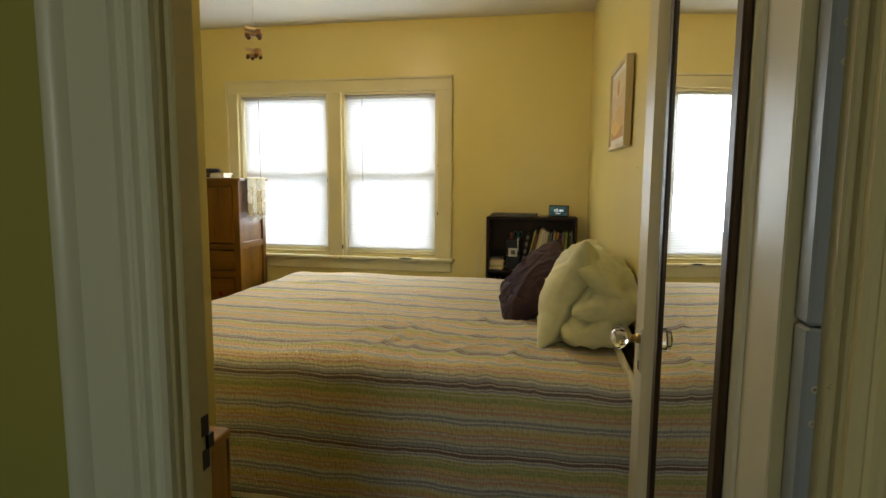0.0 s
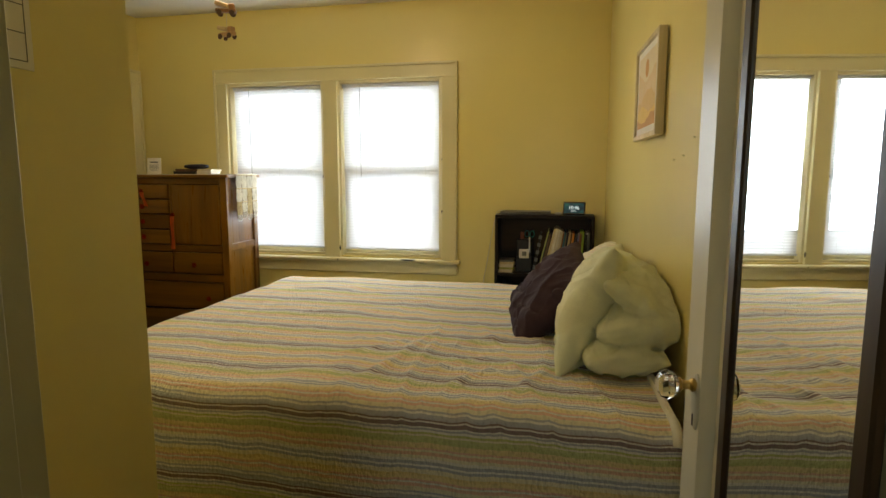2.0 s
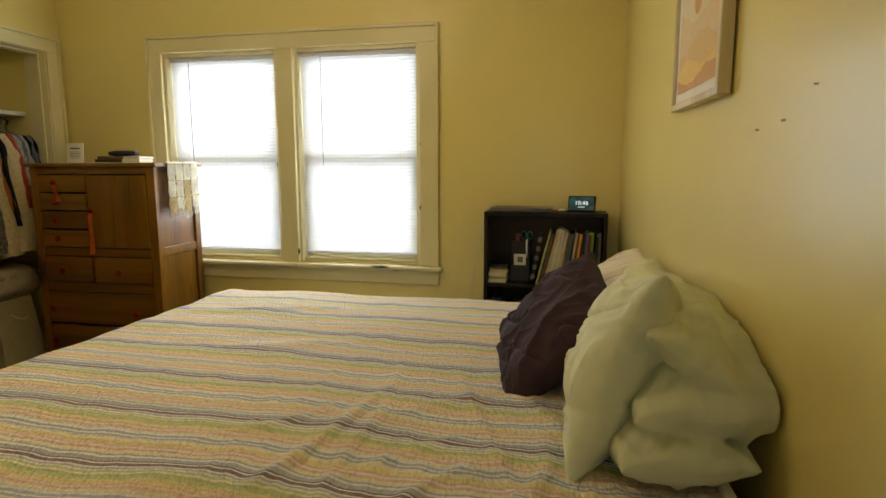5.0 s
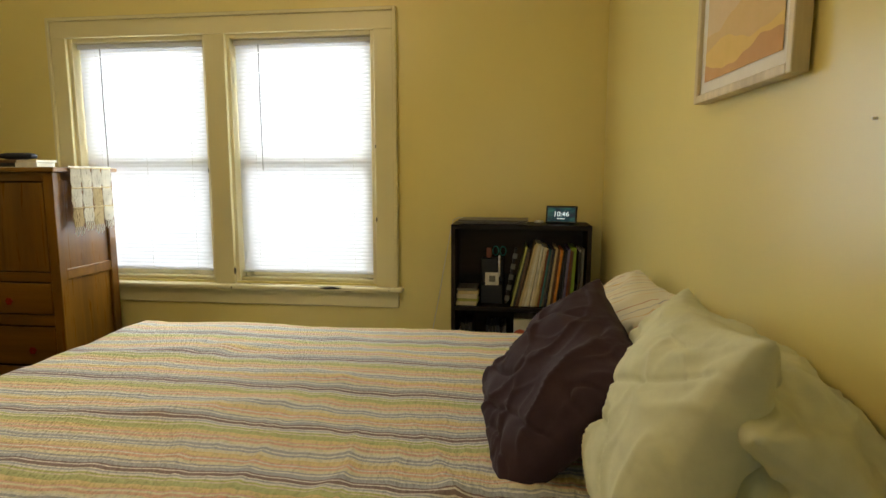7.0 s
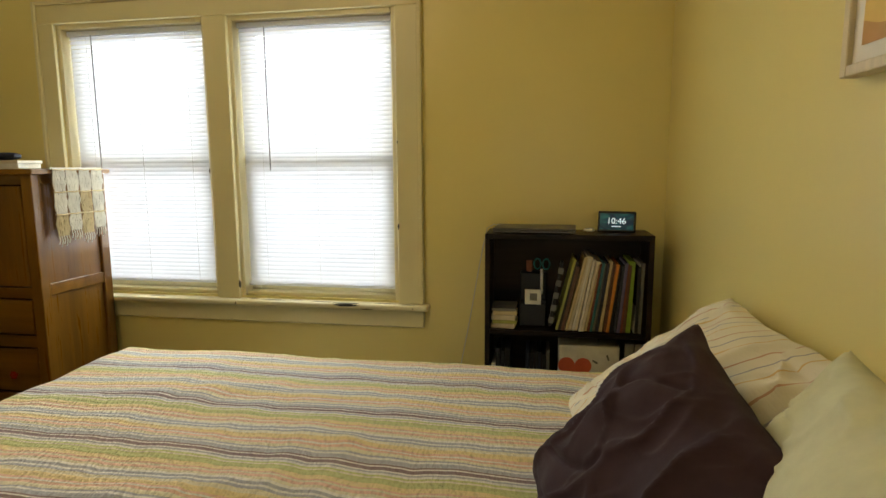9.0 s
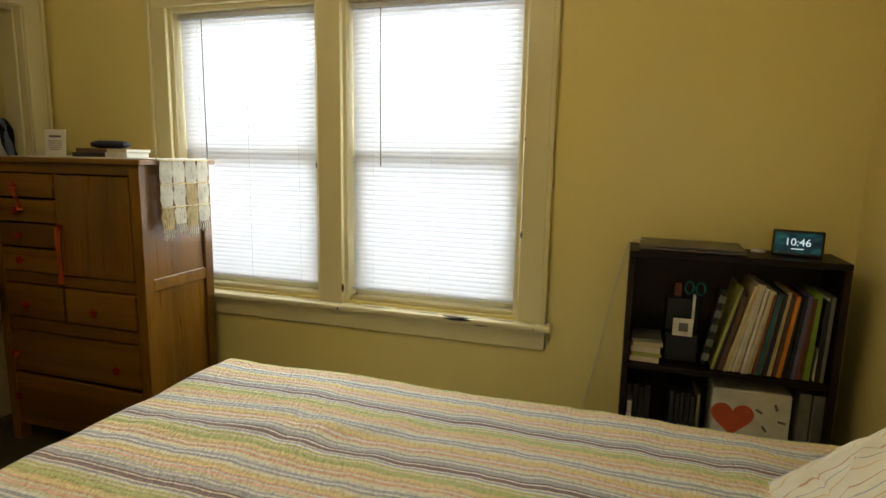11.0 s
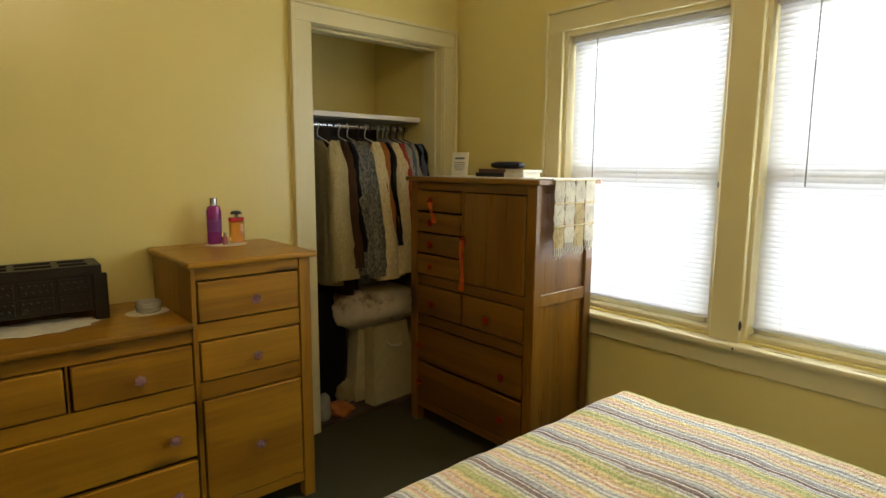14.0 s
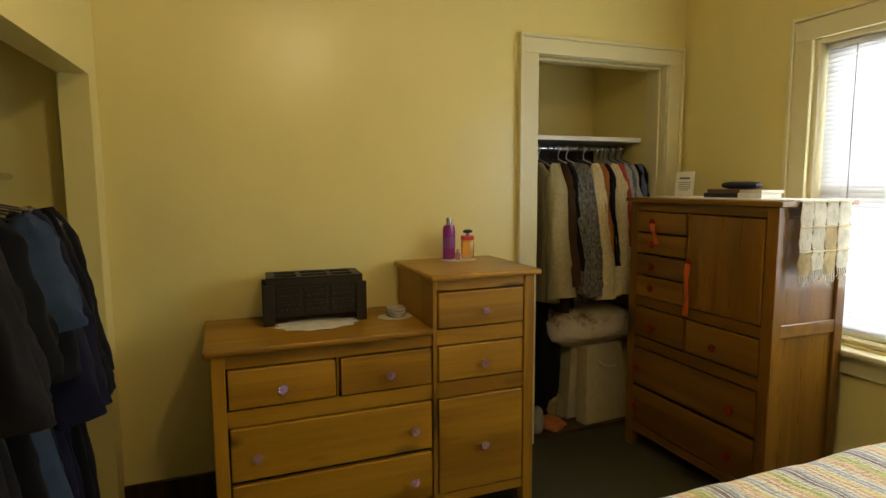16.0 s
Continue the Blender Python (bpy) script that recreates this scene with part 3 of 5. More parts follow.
def dresser():
    c = thing("dresser", "honey pine two-level dresser with drawers, door and lilac flower knobs", "dresser")
    x0, x1 = -1.50, -1.035
    ya, ym, yb = 3.065, 3.892, 4.345
    part("low_top", onebox((-1.515, 3.042, 0.795), (-1.012, ym - 0.006, 0.818), 0.008, 3), HONEY, c)
    part("high_top", onebox((-1.515, 3.872, 1.008), (-1.012, 4.367, 1.031), 0.008, 3), HONEY, c)
    for px in (x1 - 0.046, x0):
        part("post", onebox((px, ya, 0), (px + 0.046, ya + 0.048, 0.795), 0.003), HONEYZ, c)
        part("post", onebox((px, yb - 0.048, 0), (px + 0.046, yb, 1.008), 0.003), HONEYZ, c)
    part("side_panel", onebox((x0 + 0.046, ya + 0.012, 0.12), (x1 - 0.046, ya + 0.024, 0.795)), HONEYZ, c)
    part("side_panel", onebox((x0 + 0.046, yb - 0.024, 0.12), (x1 - 0.046, yb - 0.012, 1.008)), HONEYZ, c)
    part("step_panel", onebox((x0, ym - 0.006, 0.10), (x1, ym + 0.012, 1.008), 0.002), HONEYZ, c)
    part("back_panel", onebox((x0 + 0.004, ya + 0.05, 0.1), (x0 + 0.012, yb - 0.05, 0.79)), HONEYZ, c)
    part("inside", onebox((x1 - 0.034, ya + 0.03, 0.09), (x1 - 0.03, ym - 0.006, 0.79)), SHADOWGAP, c)
    part("inside", onebox((x1 - 0.034, ym + 0.012, 0.09), (x1 - 0.03, yb - 0.03, 1.0)), SHADOWGAP, c)
    for a, b, z0, z1 in ((ya + 0.048, ym - 0.006, 0.742, 0.795), (ya + 0.048, ym - 0.006, 0.526, 0.588), (ya + 0.048, ym - 0.006, 0.07, 0.112),
                         (ym + 0.012, yb - 0.048, 0.962, 1.008), (ym + 0.012, yb - 0.048, 0.742, 0.806), (ym + 0.012, yb - 0.048, 0.524, 0.588), (ym + 0.012, yb - 0.048, 0.07, 0.112)):
        part("rail", onebox((x1 - 0.028, a, z0), (x1 - 0.006, b, z1), 0.002), HONEY, c)
    part("divider", onebox((x1 - 0.028, 3.503, 0.588), (x1 - 0.006, 3.511, 0.742), 0.002), HONEYZ, c)

    def drawer(a, b, z0, z1, knobs, name="drawer", mat=HONEY):
        g = 0.006
        d = part(name, onebox((x1 - 0.026, a + g, z0 + g), (x1 + 0.002, b - g, z1 - g), 0.004, 2), mat, c)
        for ky, kz in knobs:
            flower_knob(d, pose(x1 + 0.002, ky, kz, 0, 90, 0), LILAC)
    drawer(3.113, 3.503, 0.588, 0.742, [(3.306, 0.654)])
    drawer(3.511, 3.886, 0.588, 0.742, [(3.706, 0.654)])
    drawer(3.113, 3.886, 0.319, 0.526, [(3.209, 0.408), (3.803, 0.411)])
    drawer(3.113, 3.886, 0.112, 0.314, [(3.209, 0.2), (3.803, 0.2)])
    drawer(3.904, 4.297, 0.806, 0.962, [(4.112, 0.873)])
    drawer(3.904, 4.297, 0.588, 0.742, [(4.11, 0.655)])
    drawer(3.904, 4.297, 0.112, 0.524, [(4.11, 0.301)], "door")
    return c


def bookcase():
    c = thing("bookcase", "dark walnut laminate bookcase with two shelves, half full", "bookcase")
    x0, x1, y0, y1 = 1.337, 1.994, 5.343, 5.56
    part("top", onebox((x0, y0, 1.02), (x1, y1, 1.042), 0.002), WALNUT, c)
    for a in (x0, x1 - 0.02):
        part("side", onebox((a, y0 + 0.001, 0), (a + 0.02, y1, 1.02), 0.002), WALNUT, c)
    for z in (0.625, 0.34, 0.05):
        part("shelf", onebox((x0 + 0.02, y0 + 0.004, z), (x1 - 0.02, y1 - 0.006, z + 0.02), 0.002), WALNUT, c)
    part("back_panel", onebox((x0 + 0.02, y1 - 0.006, 0.0), (x1 - 0.02, y1 - 0.001, 1.02)), WALNUT, c)
    return c


chest(), dresser(), bookcase()

# ---- bed ----
QX0, QX1, QY0, QY1, QZ = 0.03, 2.11, 2.972, 4.905, 0.668


def stripe_material():
    k = Mat("striped_quilt_cotton", (0.7, 0.6, 0.4), 0.9)
    k.set("Sheen Weight", 0.03)
    k.set("Specular IOR Level", 0.2)
    uv = k.t.nodes.new("ShaderNodeTexCoord").outputs["UV"]
    sep = k.node("SeparateXYZ", Vector=uv)
    wob = k.math("MULTIPLY", k.math("SUBTRACT", k.noise(k.node("Mapping", Vector=uv, Scale=(3, 1.2, 1)).outputs[0], 2.0, 3), 0.5), 0.03)
    s = k.math("ADD", sep.outputs[1], wob)
    cols = {"c": (0.86, 0.785, 0.55), "y": (0.85, 0.69, 0.32), "s": (0.84, 0.55, 0.38), "g": (0.60, 0.62, 0.24), "b": (0.49, 0.49, 0.505), "p": (0.25, 0.165, 0.165), "w": (0.88, 0.84, 0.74), "t": (0.72, 0.60, 0.42)}

    def band(period, off, seq):
        f = k.math("FRACT", k.math("MULTIPLY", k.math("ADD", s, off), 1.0 / period))
        tot = sum(w for _, w in seq)
        stops, at = [], 0.0
        for ch, w in seq:
            stops.append((at / tot, cols[ch]))
            at += w
        return k.ramp(f, stops, "CONSTANT")
    one = band(0.245, 0.105, [("p", 0.5), ("w", 0.2), ("p", 0.2), ("b", 0.65), ("w", 0.3), ("b", 0.25), ("c", 0.6), ("s", 0.45), ("w", 0.25), ("s", 0.3), ("y", 0.8), ("c", 0.6), ("b", 0.35), ("w", 0.25),
                             ("b", 0.4), ("w", 0.4), ("c", 0.4), ("s", 0.5), ("c", 0.3), ("s", 0.25), ("y", 0.7), ("g", 0.9), ("c", 0.25), ("g", 0.3), ("w", 0.3), ("b", 0.25), ("w", 0.25)])
    two = band(0.0631, 0.02, [("w", 2), ("c", 2), ("t", 1), ("w", 2), ("b", 0.7), ("c", 1)])
    c = k.mix(0.10, one, two)
    v = k.coord("UV", (1, 1, 1))
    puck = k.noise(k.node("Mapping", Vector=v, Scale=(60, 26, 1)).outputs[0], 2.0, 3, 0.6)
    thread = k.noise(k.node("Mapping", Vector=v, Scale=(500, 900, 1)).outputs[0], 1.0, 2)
    # shade of the pucker hollows multiplied into the stripe colour
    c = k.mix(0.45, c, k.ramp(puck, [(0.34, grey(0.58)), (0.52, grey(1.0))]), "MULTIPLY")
    k.color(c)
    ridge = k.math("SINE", k.math("MULTIPLY", s, 2 * math.pi / 0.021))
    gather = k.ramp(sep.outputs[0], [(0.3, grey(0.7)), (0.95, grey(1.0))])
    h = k.math("ADD", k.math("MULTIPLY", k.math("MULTIPLY", puck, gather), 2.2), k.math("ADD", k.math("MULTIPLY", ridge, 0.1), k.math("MULTIPLY", thread, 0.15)))
    k.bump(h, 1.0, 0.008)
    return k.m


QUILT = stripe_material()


def roll(s, length, r):
    """Flat for 0..length, rolling over both rounded edges and then hanging: (offset along, drop)."""
    q = r * math.pi / 2
    e = length - 2 * r
    if s < 0 - q:
        return -r, r + (-s - q)
    if s < 0:
        a = -s / r
        return -r * math.sin(a), r * (1 - math.cos(a))
    if s <= e:
        return s, 0.0
    if s <= e + q:
        a = (s - e) / r
        return e + r * math.sin(a), r * (1 - math.cos(a))
    return e + r, r + (s - e - q)


def crest(p, sharp):
    """Sharp folds: near one along the zero lines of a smooth noise, falling off to both sides."""
    return (1 - min(1.0, abs(noise.noise(p)) * 2.2)) ** sharp


def quilt():
    r = 0.07
    L, W = QX1 - QX0, QY1 - QY0
    hang = 0.60
    na, ns = 210, 260
    a0, a1 = -hang, L - 2 * r + 0.02
    s0, s1 = -hang, W - 2 * r + hang
    bm = bmesh.new()
    uv = bm.loops.layers.uv.new("UVMap")
    grid, par = [], {}
    folds = [((1.10, 3.12), (1.30, 3.72), 0.010, 0.022), ((1.42, 3.03), (1.52, 3.36), 0.008, 0.018), ((1.60, 3.03), (1.69, 3.45), 0.009, 0.02), ((1.24, 3.22), (1.62, 3.52), 0.007, 0.025),
             ((0.95, 3.30), (1.20, 3.62), 0.007, 0.02), ((1.30, 3.55), (1.66, 3.74), 0.007, 0.03), ((0.25, 4.35), (0.85, 4.62), 0.009, 0.05), ((0.35, 3.9), (1.0, 4.05), 0.008, 0.06), ((1.0, 4.3), (1.45, 4.2), 0.007, 0.04)]

    def ridges(x, y):
        z = 0.0
        for (ax, ay), (bx, by), amp, w in folds:
            dx, dy = bx - ax, by - ay
            ln = math.hypot(dx, dy)
            t = ((x - ax) * dx + (y - ay) * dy) / ln / ln
            if -0.3 < t < 1.3:
                bend = 0.03 * math.sin(t * 4 + ax * 9)
                d = ((x - ax) * dy - (y - ay) * dx) / ln + bend
                z += 1.15 * amp * math.exp(-(d / (0.85 * w)) ** 2) * max(0.0, 1 - abs(2 * t - 1) ** 2 * 0.6)
        return z
    for i in range(na + 1):
        a = a0 + (a1 - a0) * i / na
        row = []
        for j in range(ns + 1):
            s = s0 + (s1 - s0) * j / ns
            ox, da = roll(a, L, r)
            oy, ds = roll(s, W, r)
            d = (da ** 4 + ds ** 4) ** 0.25
            x, y, z = QX0 + r + ox, QY0 + r + oy, QZ - d
            nz = noise.noise((a * 2.2, s * 2.2, 0.3)) * 0.012 + noise.noise((a * 5, s * 9, 3.3)) * 0.006 + noise.noise((a * 16, s * 5, 7.1)) * 0.0035
            side = min(1.0, d / 0.15)
            nz += ridges(x, y) + 0.009 * (crest((a * 5 + 1.5 * s, s * 1.3, 2.0), 6) + 0.6 * crest((a * 11, s * 2.2 + a, 6.0), 5)) * max(0.0, min(1.0, (a - 0.55) / 0.5)) * max(0.0, min(1.0, (1.15 - s) / 0.4))
            fold = noise.noise((a * 3.3 + 2, 0.7, s * 0.4)) * 0.022 * side * min(1.0, ds / 0.3)
            foldf = noise.noise((s * 3.3 + 8, 1.7, a * 0.4)) * 0.03 * side * min(1.0, da / 0.3)
            z += nz * (1 - side) - 0.012 * (1 - side) * max(0, (a - 0.5)) * (1 if s < 1.2 else 0.4)
            y += -fold if s < W / 2 else fold
            x -= foldf + 0.01 * side * (1 if da > ds else 0)
            x = QX0 + (x - QX0) * (xe(y) - 0.014 - QX0) / (QX1 - QX0)
            vtx = bm.verts.new((x, y, max(z, 0.03)))
            par[vtx] = (a, s)
            row.append(vtx)
        grid.append(row)
    for i in range(na):
        for j in range(ns):
            f = bm.faces.new((grid[i][j], grid[i + 1][j], grid[i + 1][j + 1], grid[i][j + 1]))
            f.smooth = True
            for lp in f.loops:
                lp[uv].uv = par[lp.vert]
    return bm, [(v.co.x - 0.016, v.co.y, v.co.z + 0.003) for v in grid[na] if v.co.z > 0.60], [(v.co.x, v.co.y - 0.004, v.co.z + 0.012) for v in [row[0] for row in grid]]


cover, head_edge, front_edge = quilt()
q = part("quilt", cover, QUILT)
HEM = cloth("cream_quilt_binding", (0.74, 0.69, 0.55), 0.9, 700, 0.12)
part("hem", tube(head_edge, 0.013, 6), HEM, q, "cream cotton binding", 60)
part("hem", tube(front_edge, 0.010, 6), HEM, q, "cream cotton binding", 60)
tagged(q, "striped seersucker cotton quilt spread over the bed", "quilt")
MATTRESS = cloth("mattress_ticking", (0.62, 0.6, 0.55))
bed = thing("bed", "wide bed covered down to the floor by its quilt", "bed")
part("mattress", onebox((QX0 + 0.05, QY0 + 0.05, 0.33), (QX1 - 0.01, QY1 - 0.05, 0.60), 0.04, 3), MATTRESS, bed)
part("box_spring", onebox((QX0 + 0.07, QY0 + 0.07, 0.14), (QX1 - 0.01, QY1 - 0.07, 0.325), 0.02, 2), MATTRESS, bed)
for bx in (0.2, 1.9):
    for by in (3.15, 4.72):
        part("leg", lathe([(0.03, 0), (0.035, 0.02), (0.03, 0.14)], 12, c=(bx, by, 0)), BLACKIRON, bed)


def pillow_mesh(w, h, t, seed, crease=1.0, pinch=0.1, n=88):
    """A stuffed case: full in the middle, thin seams, drawn-in sides, pointed corners with creases running from them."""
    bm = bmesh.new()
    uvl = bm.loops.layers.uv.new("UVMap")
    sheets, par = [], {}
    for sgn in (1, -1):
        g = []
        for i in range(n + 1):
            row = []
            for j in range(n + 1):
                u, v = 2 * i / n - 1, 2 * j / n - 1
                edge = max(0.0, (1 - u * u) * (1 - v * v))
                th = t * 0.5 * (0.8 * edge ** 0.37 + 0.2 * edge)
                x = u * w / 2 * (1 - pinch * (1 - v * v) * u * u)
                y = v * h / 2 * (1 - pinch * (1 - u * u) * v * v)
                rad = math.hypot(1 - abs(u), 1 - abs(v))
                ang = math.atan2(1 - abs(v) + 0.02, 1 - abs(u) + 0.02)
                q = seed + 5 * (u > 0) + 9 * (v > 0)
                cr = (math.sin(ang * 9 + q * 2.1) + 0.5 * math.sin(ang * 17 + q)) * math.exp(-rad * 2.4) * 0.012
                soft = noise.noise((u * 1.5 + seed, v * 1.5, sgn * 3.1)) * 0.024 + noise.noise((u * 4 + seed, v * 3, sgn * 2.0)) * 0.007
                fold = crest((u * 1.5 + v * 0.8 + seed * 3, v * 0.9 - u * 0.4, sgn * 5.0), 7) * 0.014 - crest((u * 0.9 - v * 1.6 + seed, v * 0.8 + u * 0.7, sgn * 8.0), 9) * 0.013
                fine = crest((u * 3.5 + seed, v * 2.0 + u, sgn * 4.0), 6) * 0.005
                gather = noise.noise((u * 16 + seed, v * 16, sgn * 1.0)) * 0.006 * math.exp(-edge * 7)
                z = sgn * (th + (cr + gather + (soft + fold + fine) * crease) * min(1, edge * 3.5))
                bend = 0.012 * noise.noise((u * 2 + seed, v * 2, 0.0))
                if sgn < 0 and (i in (0, n) or j in (0, n)):
                    row.append(sheets[0][i][j])
                    continue
                vt = bm.verts.new((x + 0.006 * noise.noise((v * 5, seed, 1.0)), y + 0.006 * noise.noise((u * 5, seed, 2.0)), z + bend))
                par[vt] = (x, y)
                row.append(vt)
            g.append(row)
        sheets.append(g)
    for k, g in enumerate(sheets):
        for i in range(n):
            for j in range(n):
                q4 = (g[i][j], g[i + 1][j], g[i + 1][j + 1], g[i][j + 1])
                f = bm.faces.new(q4 if k == 0 else q4[::-1])
                f.smooth = True
                for lp in f.loops:
                    lp[uvl].uv = par[lp.vert]
    return bm


def pillow(name, w, h, t, mat, m, label, seed, crease=1.0, pinch=0.1):
    o = part(name, pillow_mesh(w, h, t, seed, crease, pinch), mat)
    o.matrix_world = m
    return tagged(o, label, "pillow", "pillows on the bed")


def frame_pose(c, right, up):
    """A pose at c whose x runs along right and y along up."""
    r, u = Vector(right).normalized(), Vector(up)
    n = r.cross(u).normalized()
    u = n.cross(r)
    return Matrix.Translation(c) @ Matrix((r, u, n)).transposed().to_4x4()


PURPLE = cloth("plum_cotton", (0.05, 0.029, 0.035), 0.85, 700, 0.2, wrinkle=45.0)
CELADON = cloth("pale_green_cotton", (0.68, 0.67, 0.43), 0.85, 700, 0.1, wrinkle=30.0)


def sham_material():
    k = Mat("cream_lined_cotton", (0.72, 0.66, 0.48), 0.9)
    y = k.node("SeparateXYZ", Vector=k.coord("UV")).outputs[0]
    f = k.math("FRACT", k.math("MULTIPLY", y, 1 / 0.115))
    k.color(k.ramp(f, [(0.0, (0.74, 0.68, 0.50)), (0.2, (0.55, 0.33, 0.20)), (0.24, (0.74, 0.68, 0.50)), (0.5, (0.38, 0.36, 0.36)), (0.53, (0.74, 0.68, 0.50)), (0.78, (0.66, 0.46, 0.18)), (0.82, (0.74, 0.68, 0.50))], "CONSTANT"))
    k.bump(k.noise(k.node("Mapping", Vector=k.coord("UV"), Scale=(60, 200, 1)).outputs[0], 1.0, 3), 0.3, 0.004)
    return k.m


SHAM = sham_material()
pillow("pillow", 0.50, 0.44, 0.19, PURPLE, frame_pose((1.735, 3.955, 0.795), (0.10, -1, -0.20), (0.62, 0.0, 0.68)), "plum cotton pillow leaning on paler pillows", 1.0, 0.95, 0.07)
pillow("pillow", 0.64, 0.47, 0.205, CELADON, frame_pose((1.905, 3.655, 0.832), (-0.12, -1, 0.09), (0.36, 0.0, 0.93)), "pale green cotton pillow standing on its edge", 2.3, 0.95, 0.10)


def folded_pillow(*lobes):
    """A pillow doubled over itself: soft rolls lying on one another, tight creases where they meet."""
    bm = bmesh.new()
    for c, right, up, w, h, t, seed in lobes:
        me = bpy.data.meshes.new("roll")
        one = moved(pillow_mesh(w, h, t, seed, 0.75, 0.01, 60), frame_pose(c, right, up))
        one.to_mesh(me)
        one.free()
        bm.from_mesh(me)
        bpy.data.meshes.remove(me)
    for v in bm.verts:
        v.co.x = min(v.co.x, xe(v.co.y) - 0.006)
        v.co.z = max(v.co.z, 0.648)
    o = part("pillow", bm, CELADON)
    skin = o.modifiers.new("skin", "REMESH")
    skin.mode, skin.voxel_size, skin.use_smooth_shade = "VOXEL", 0.0045, True
    me = bpy.data.meshes.new_from_object(o.evaluated_get(bpy.context.evaluated_depsgraph_get()))
    o.modifiers.clear()
    o.data = me
    return tagged(o, "pale green cotton pillow folded over against the wall", "pillow", "pillows on the bed")


folded_pillow(((1.975, 3.49, 0.722), (1, 0.14, 0.05), (-0.14, 1, 0.04), 0.26, 0.40, 0.15, 3.1),
              ((2.05, 3.52, 0.838), (1, 0, 0.14), (0, 1, 0.14), 0.31, 0.42, 0.18, 6.4),
              ((2.06, 3.54, 0.92), (1, 0, -0.66), (0, 1, 0.22), 0.28, 0.44, 0.12, 8.9))
pillow("pillow", 0.64, 0.54, 0.17, SHAM, frame_pose((1.87, 4.33, 0.795), (0.05, -1, 0), (0.78, 0, 0.58)), "cream striped pillow sham behind the plum pillow", 5.7, 0.7, 0.08)

# ---- clothes closets ----
CHROME = plain("chrome_rod", (0.7, 0.7, 0.7), 0.22, 1.0)
WHITEPAINT = paint("white_shelf_paint", (0.82, 0.80, 0.72), 0.4)
DARKHANGER = plain("dark_hanger_plastic", (0.03, 0.028, 0.03), 0.45)
PALEHANGER = plain("pale_hanger_plastic", (0.7, 0.68, 0.6), 0.4)


def hanging_rod(name, a, b, label):
    o = part(name, tube([a, b], 0.013, 14), CHROME, None, "", 40)
    tagged(o, label, "closet rod")


def garment(name, mat, at, m_rot, length, depth, thick, seed, label, group, hanger=DARKHANGER, sleeve=0.6, drop=0.09, flare=1.0):
    """A piece of clothing on its hanger. Local x runs from its back edge to its front edge, z is down from the rod."""
    t = thing(name, label, "clothes", group, pose(*at, 0, 0, m_rot))
    part("hanger", tube([(0, 0, 0.016), (0.018, 0, 0.008), (0.016, 0, -0.012), (0, 0, -0.03), (0, 0, -0.06), (0.08, 0, -0.085), (depth * 0.38, 0, -0.125)], 0.0032, 6), hanger, t, "", 60)

    def body(d0, front, back, zt, zb, th, sd, n=36, rows=34):
        rings = []
        for r in range(rows + 1):
            f = r / rows
            z = -(zt + (zb - zt) * f)
            s = min(1.0, f * 7.0) ** 0.55
            grow = 0.56 + 0.44 * min(1, f * 1.15) ** 0.8
            fx, bx = d0 + (front - d0) * s * grow * (1 + 0.04 * (flare - 1) * f), d0 + (back - d0) * s * grow
            ring = []
            for i in range(n):
                a = 2 * math.pi * i / n
                c, si = math.cos(a), math.sin(a)
                x = (fx + bx) / 2 + (fx - bx) / 2 * math.copysign(abs(c) ** 0.8, c)
                k = th * (0.45 + 0.55 * min(1, f * 6)) * (1 + 0.35 * (flare - 1) * f)
                y = k * math.copysign(abs(si) ** 0.75, si)
                y += k * 0.75 * noise.noise((x * 9 + sd, f * 1.6, sd * 1.3)) * min(1, f * 5) + 0.008 * noise.noise((x * 26, f * 3 + sd, sd)) + 0.004 * noise.noise((x * 30, f * 16 + sd, sd))
                x += 0.02 * noise.noise((si * 1.5 + sd, f * 3.5, 4.0)) + 0.006 * noise.noise((si * 3 + sd, f * 14, 2.0))
                ring.append((x, y, z + 0.012 * noise.noise((x * 5 + sd, f, 9.0)) * f))
            rings.append(ring)
        return loft(rings)
    part("body", body(0, depth * 0.46, -depth * 0.46, 0.08, length, thick * 0.5, seed), mat, t, "", 70)
    if sleeve:
        part("sleeve", moved(body(0, 0.068, -0.068, 0.0, sleeve, thick * 0.74, seed + 3, 22, 26), pose(depth * 0.35, 0, -drop, 0, -8, 0)), mat, t, "", 70)
    return t


MOTTLE = fleece("grey_mottled_fleece", (0.035, 0.035, 0.032), (0.21, 0.20, 0.165))
CREAM_F = fleece("cream_fleece", (0.46, 0.37, 0.18), (0.64, 0.53, 0.30))
BEIGE_F = fleece("khaki_fleece", (0.32, 0.265, 0.12), (0.42, 0.35, 0.18))
BROWN_C = cloth("brown_corduroy", (0.06, 0.03, 0.014), 0.95)
BLACK_C = cloth("black_cotton", (0.006, 0.006, 0.007), 0.9)
RED_C = cloth("faded_red_cotton", (0.36, 0.06, 0.04), 0.9)
RUST_C = cloth("rust_cotton", (0.33, 0.12, 0.03), 0.9)
WHITE_C = cloth("white_cotton", (0.36, 0.34, 0.28), 0.9)
BLUE_C = cloth("slate_blue_cotton", (0.12, 0.14, 0.19), 0.9)
NAVY_C = cloth("navy_cotton", (0.009, 0.009, 0.024), 0.9)
DENIM = cloth("blue_denim", (0.03, 0.05, 0.085), 0.9, 600, 0.3)
CHAR_C = cloth("charcoal_cotton", (0.011, 0.010, 0.012), 0.9)

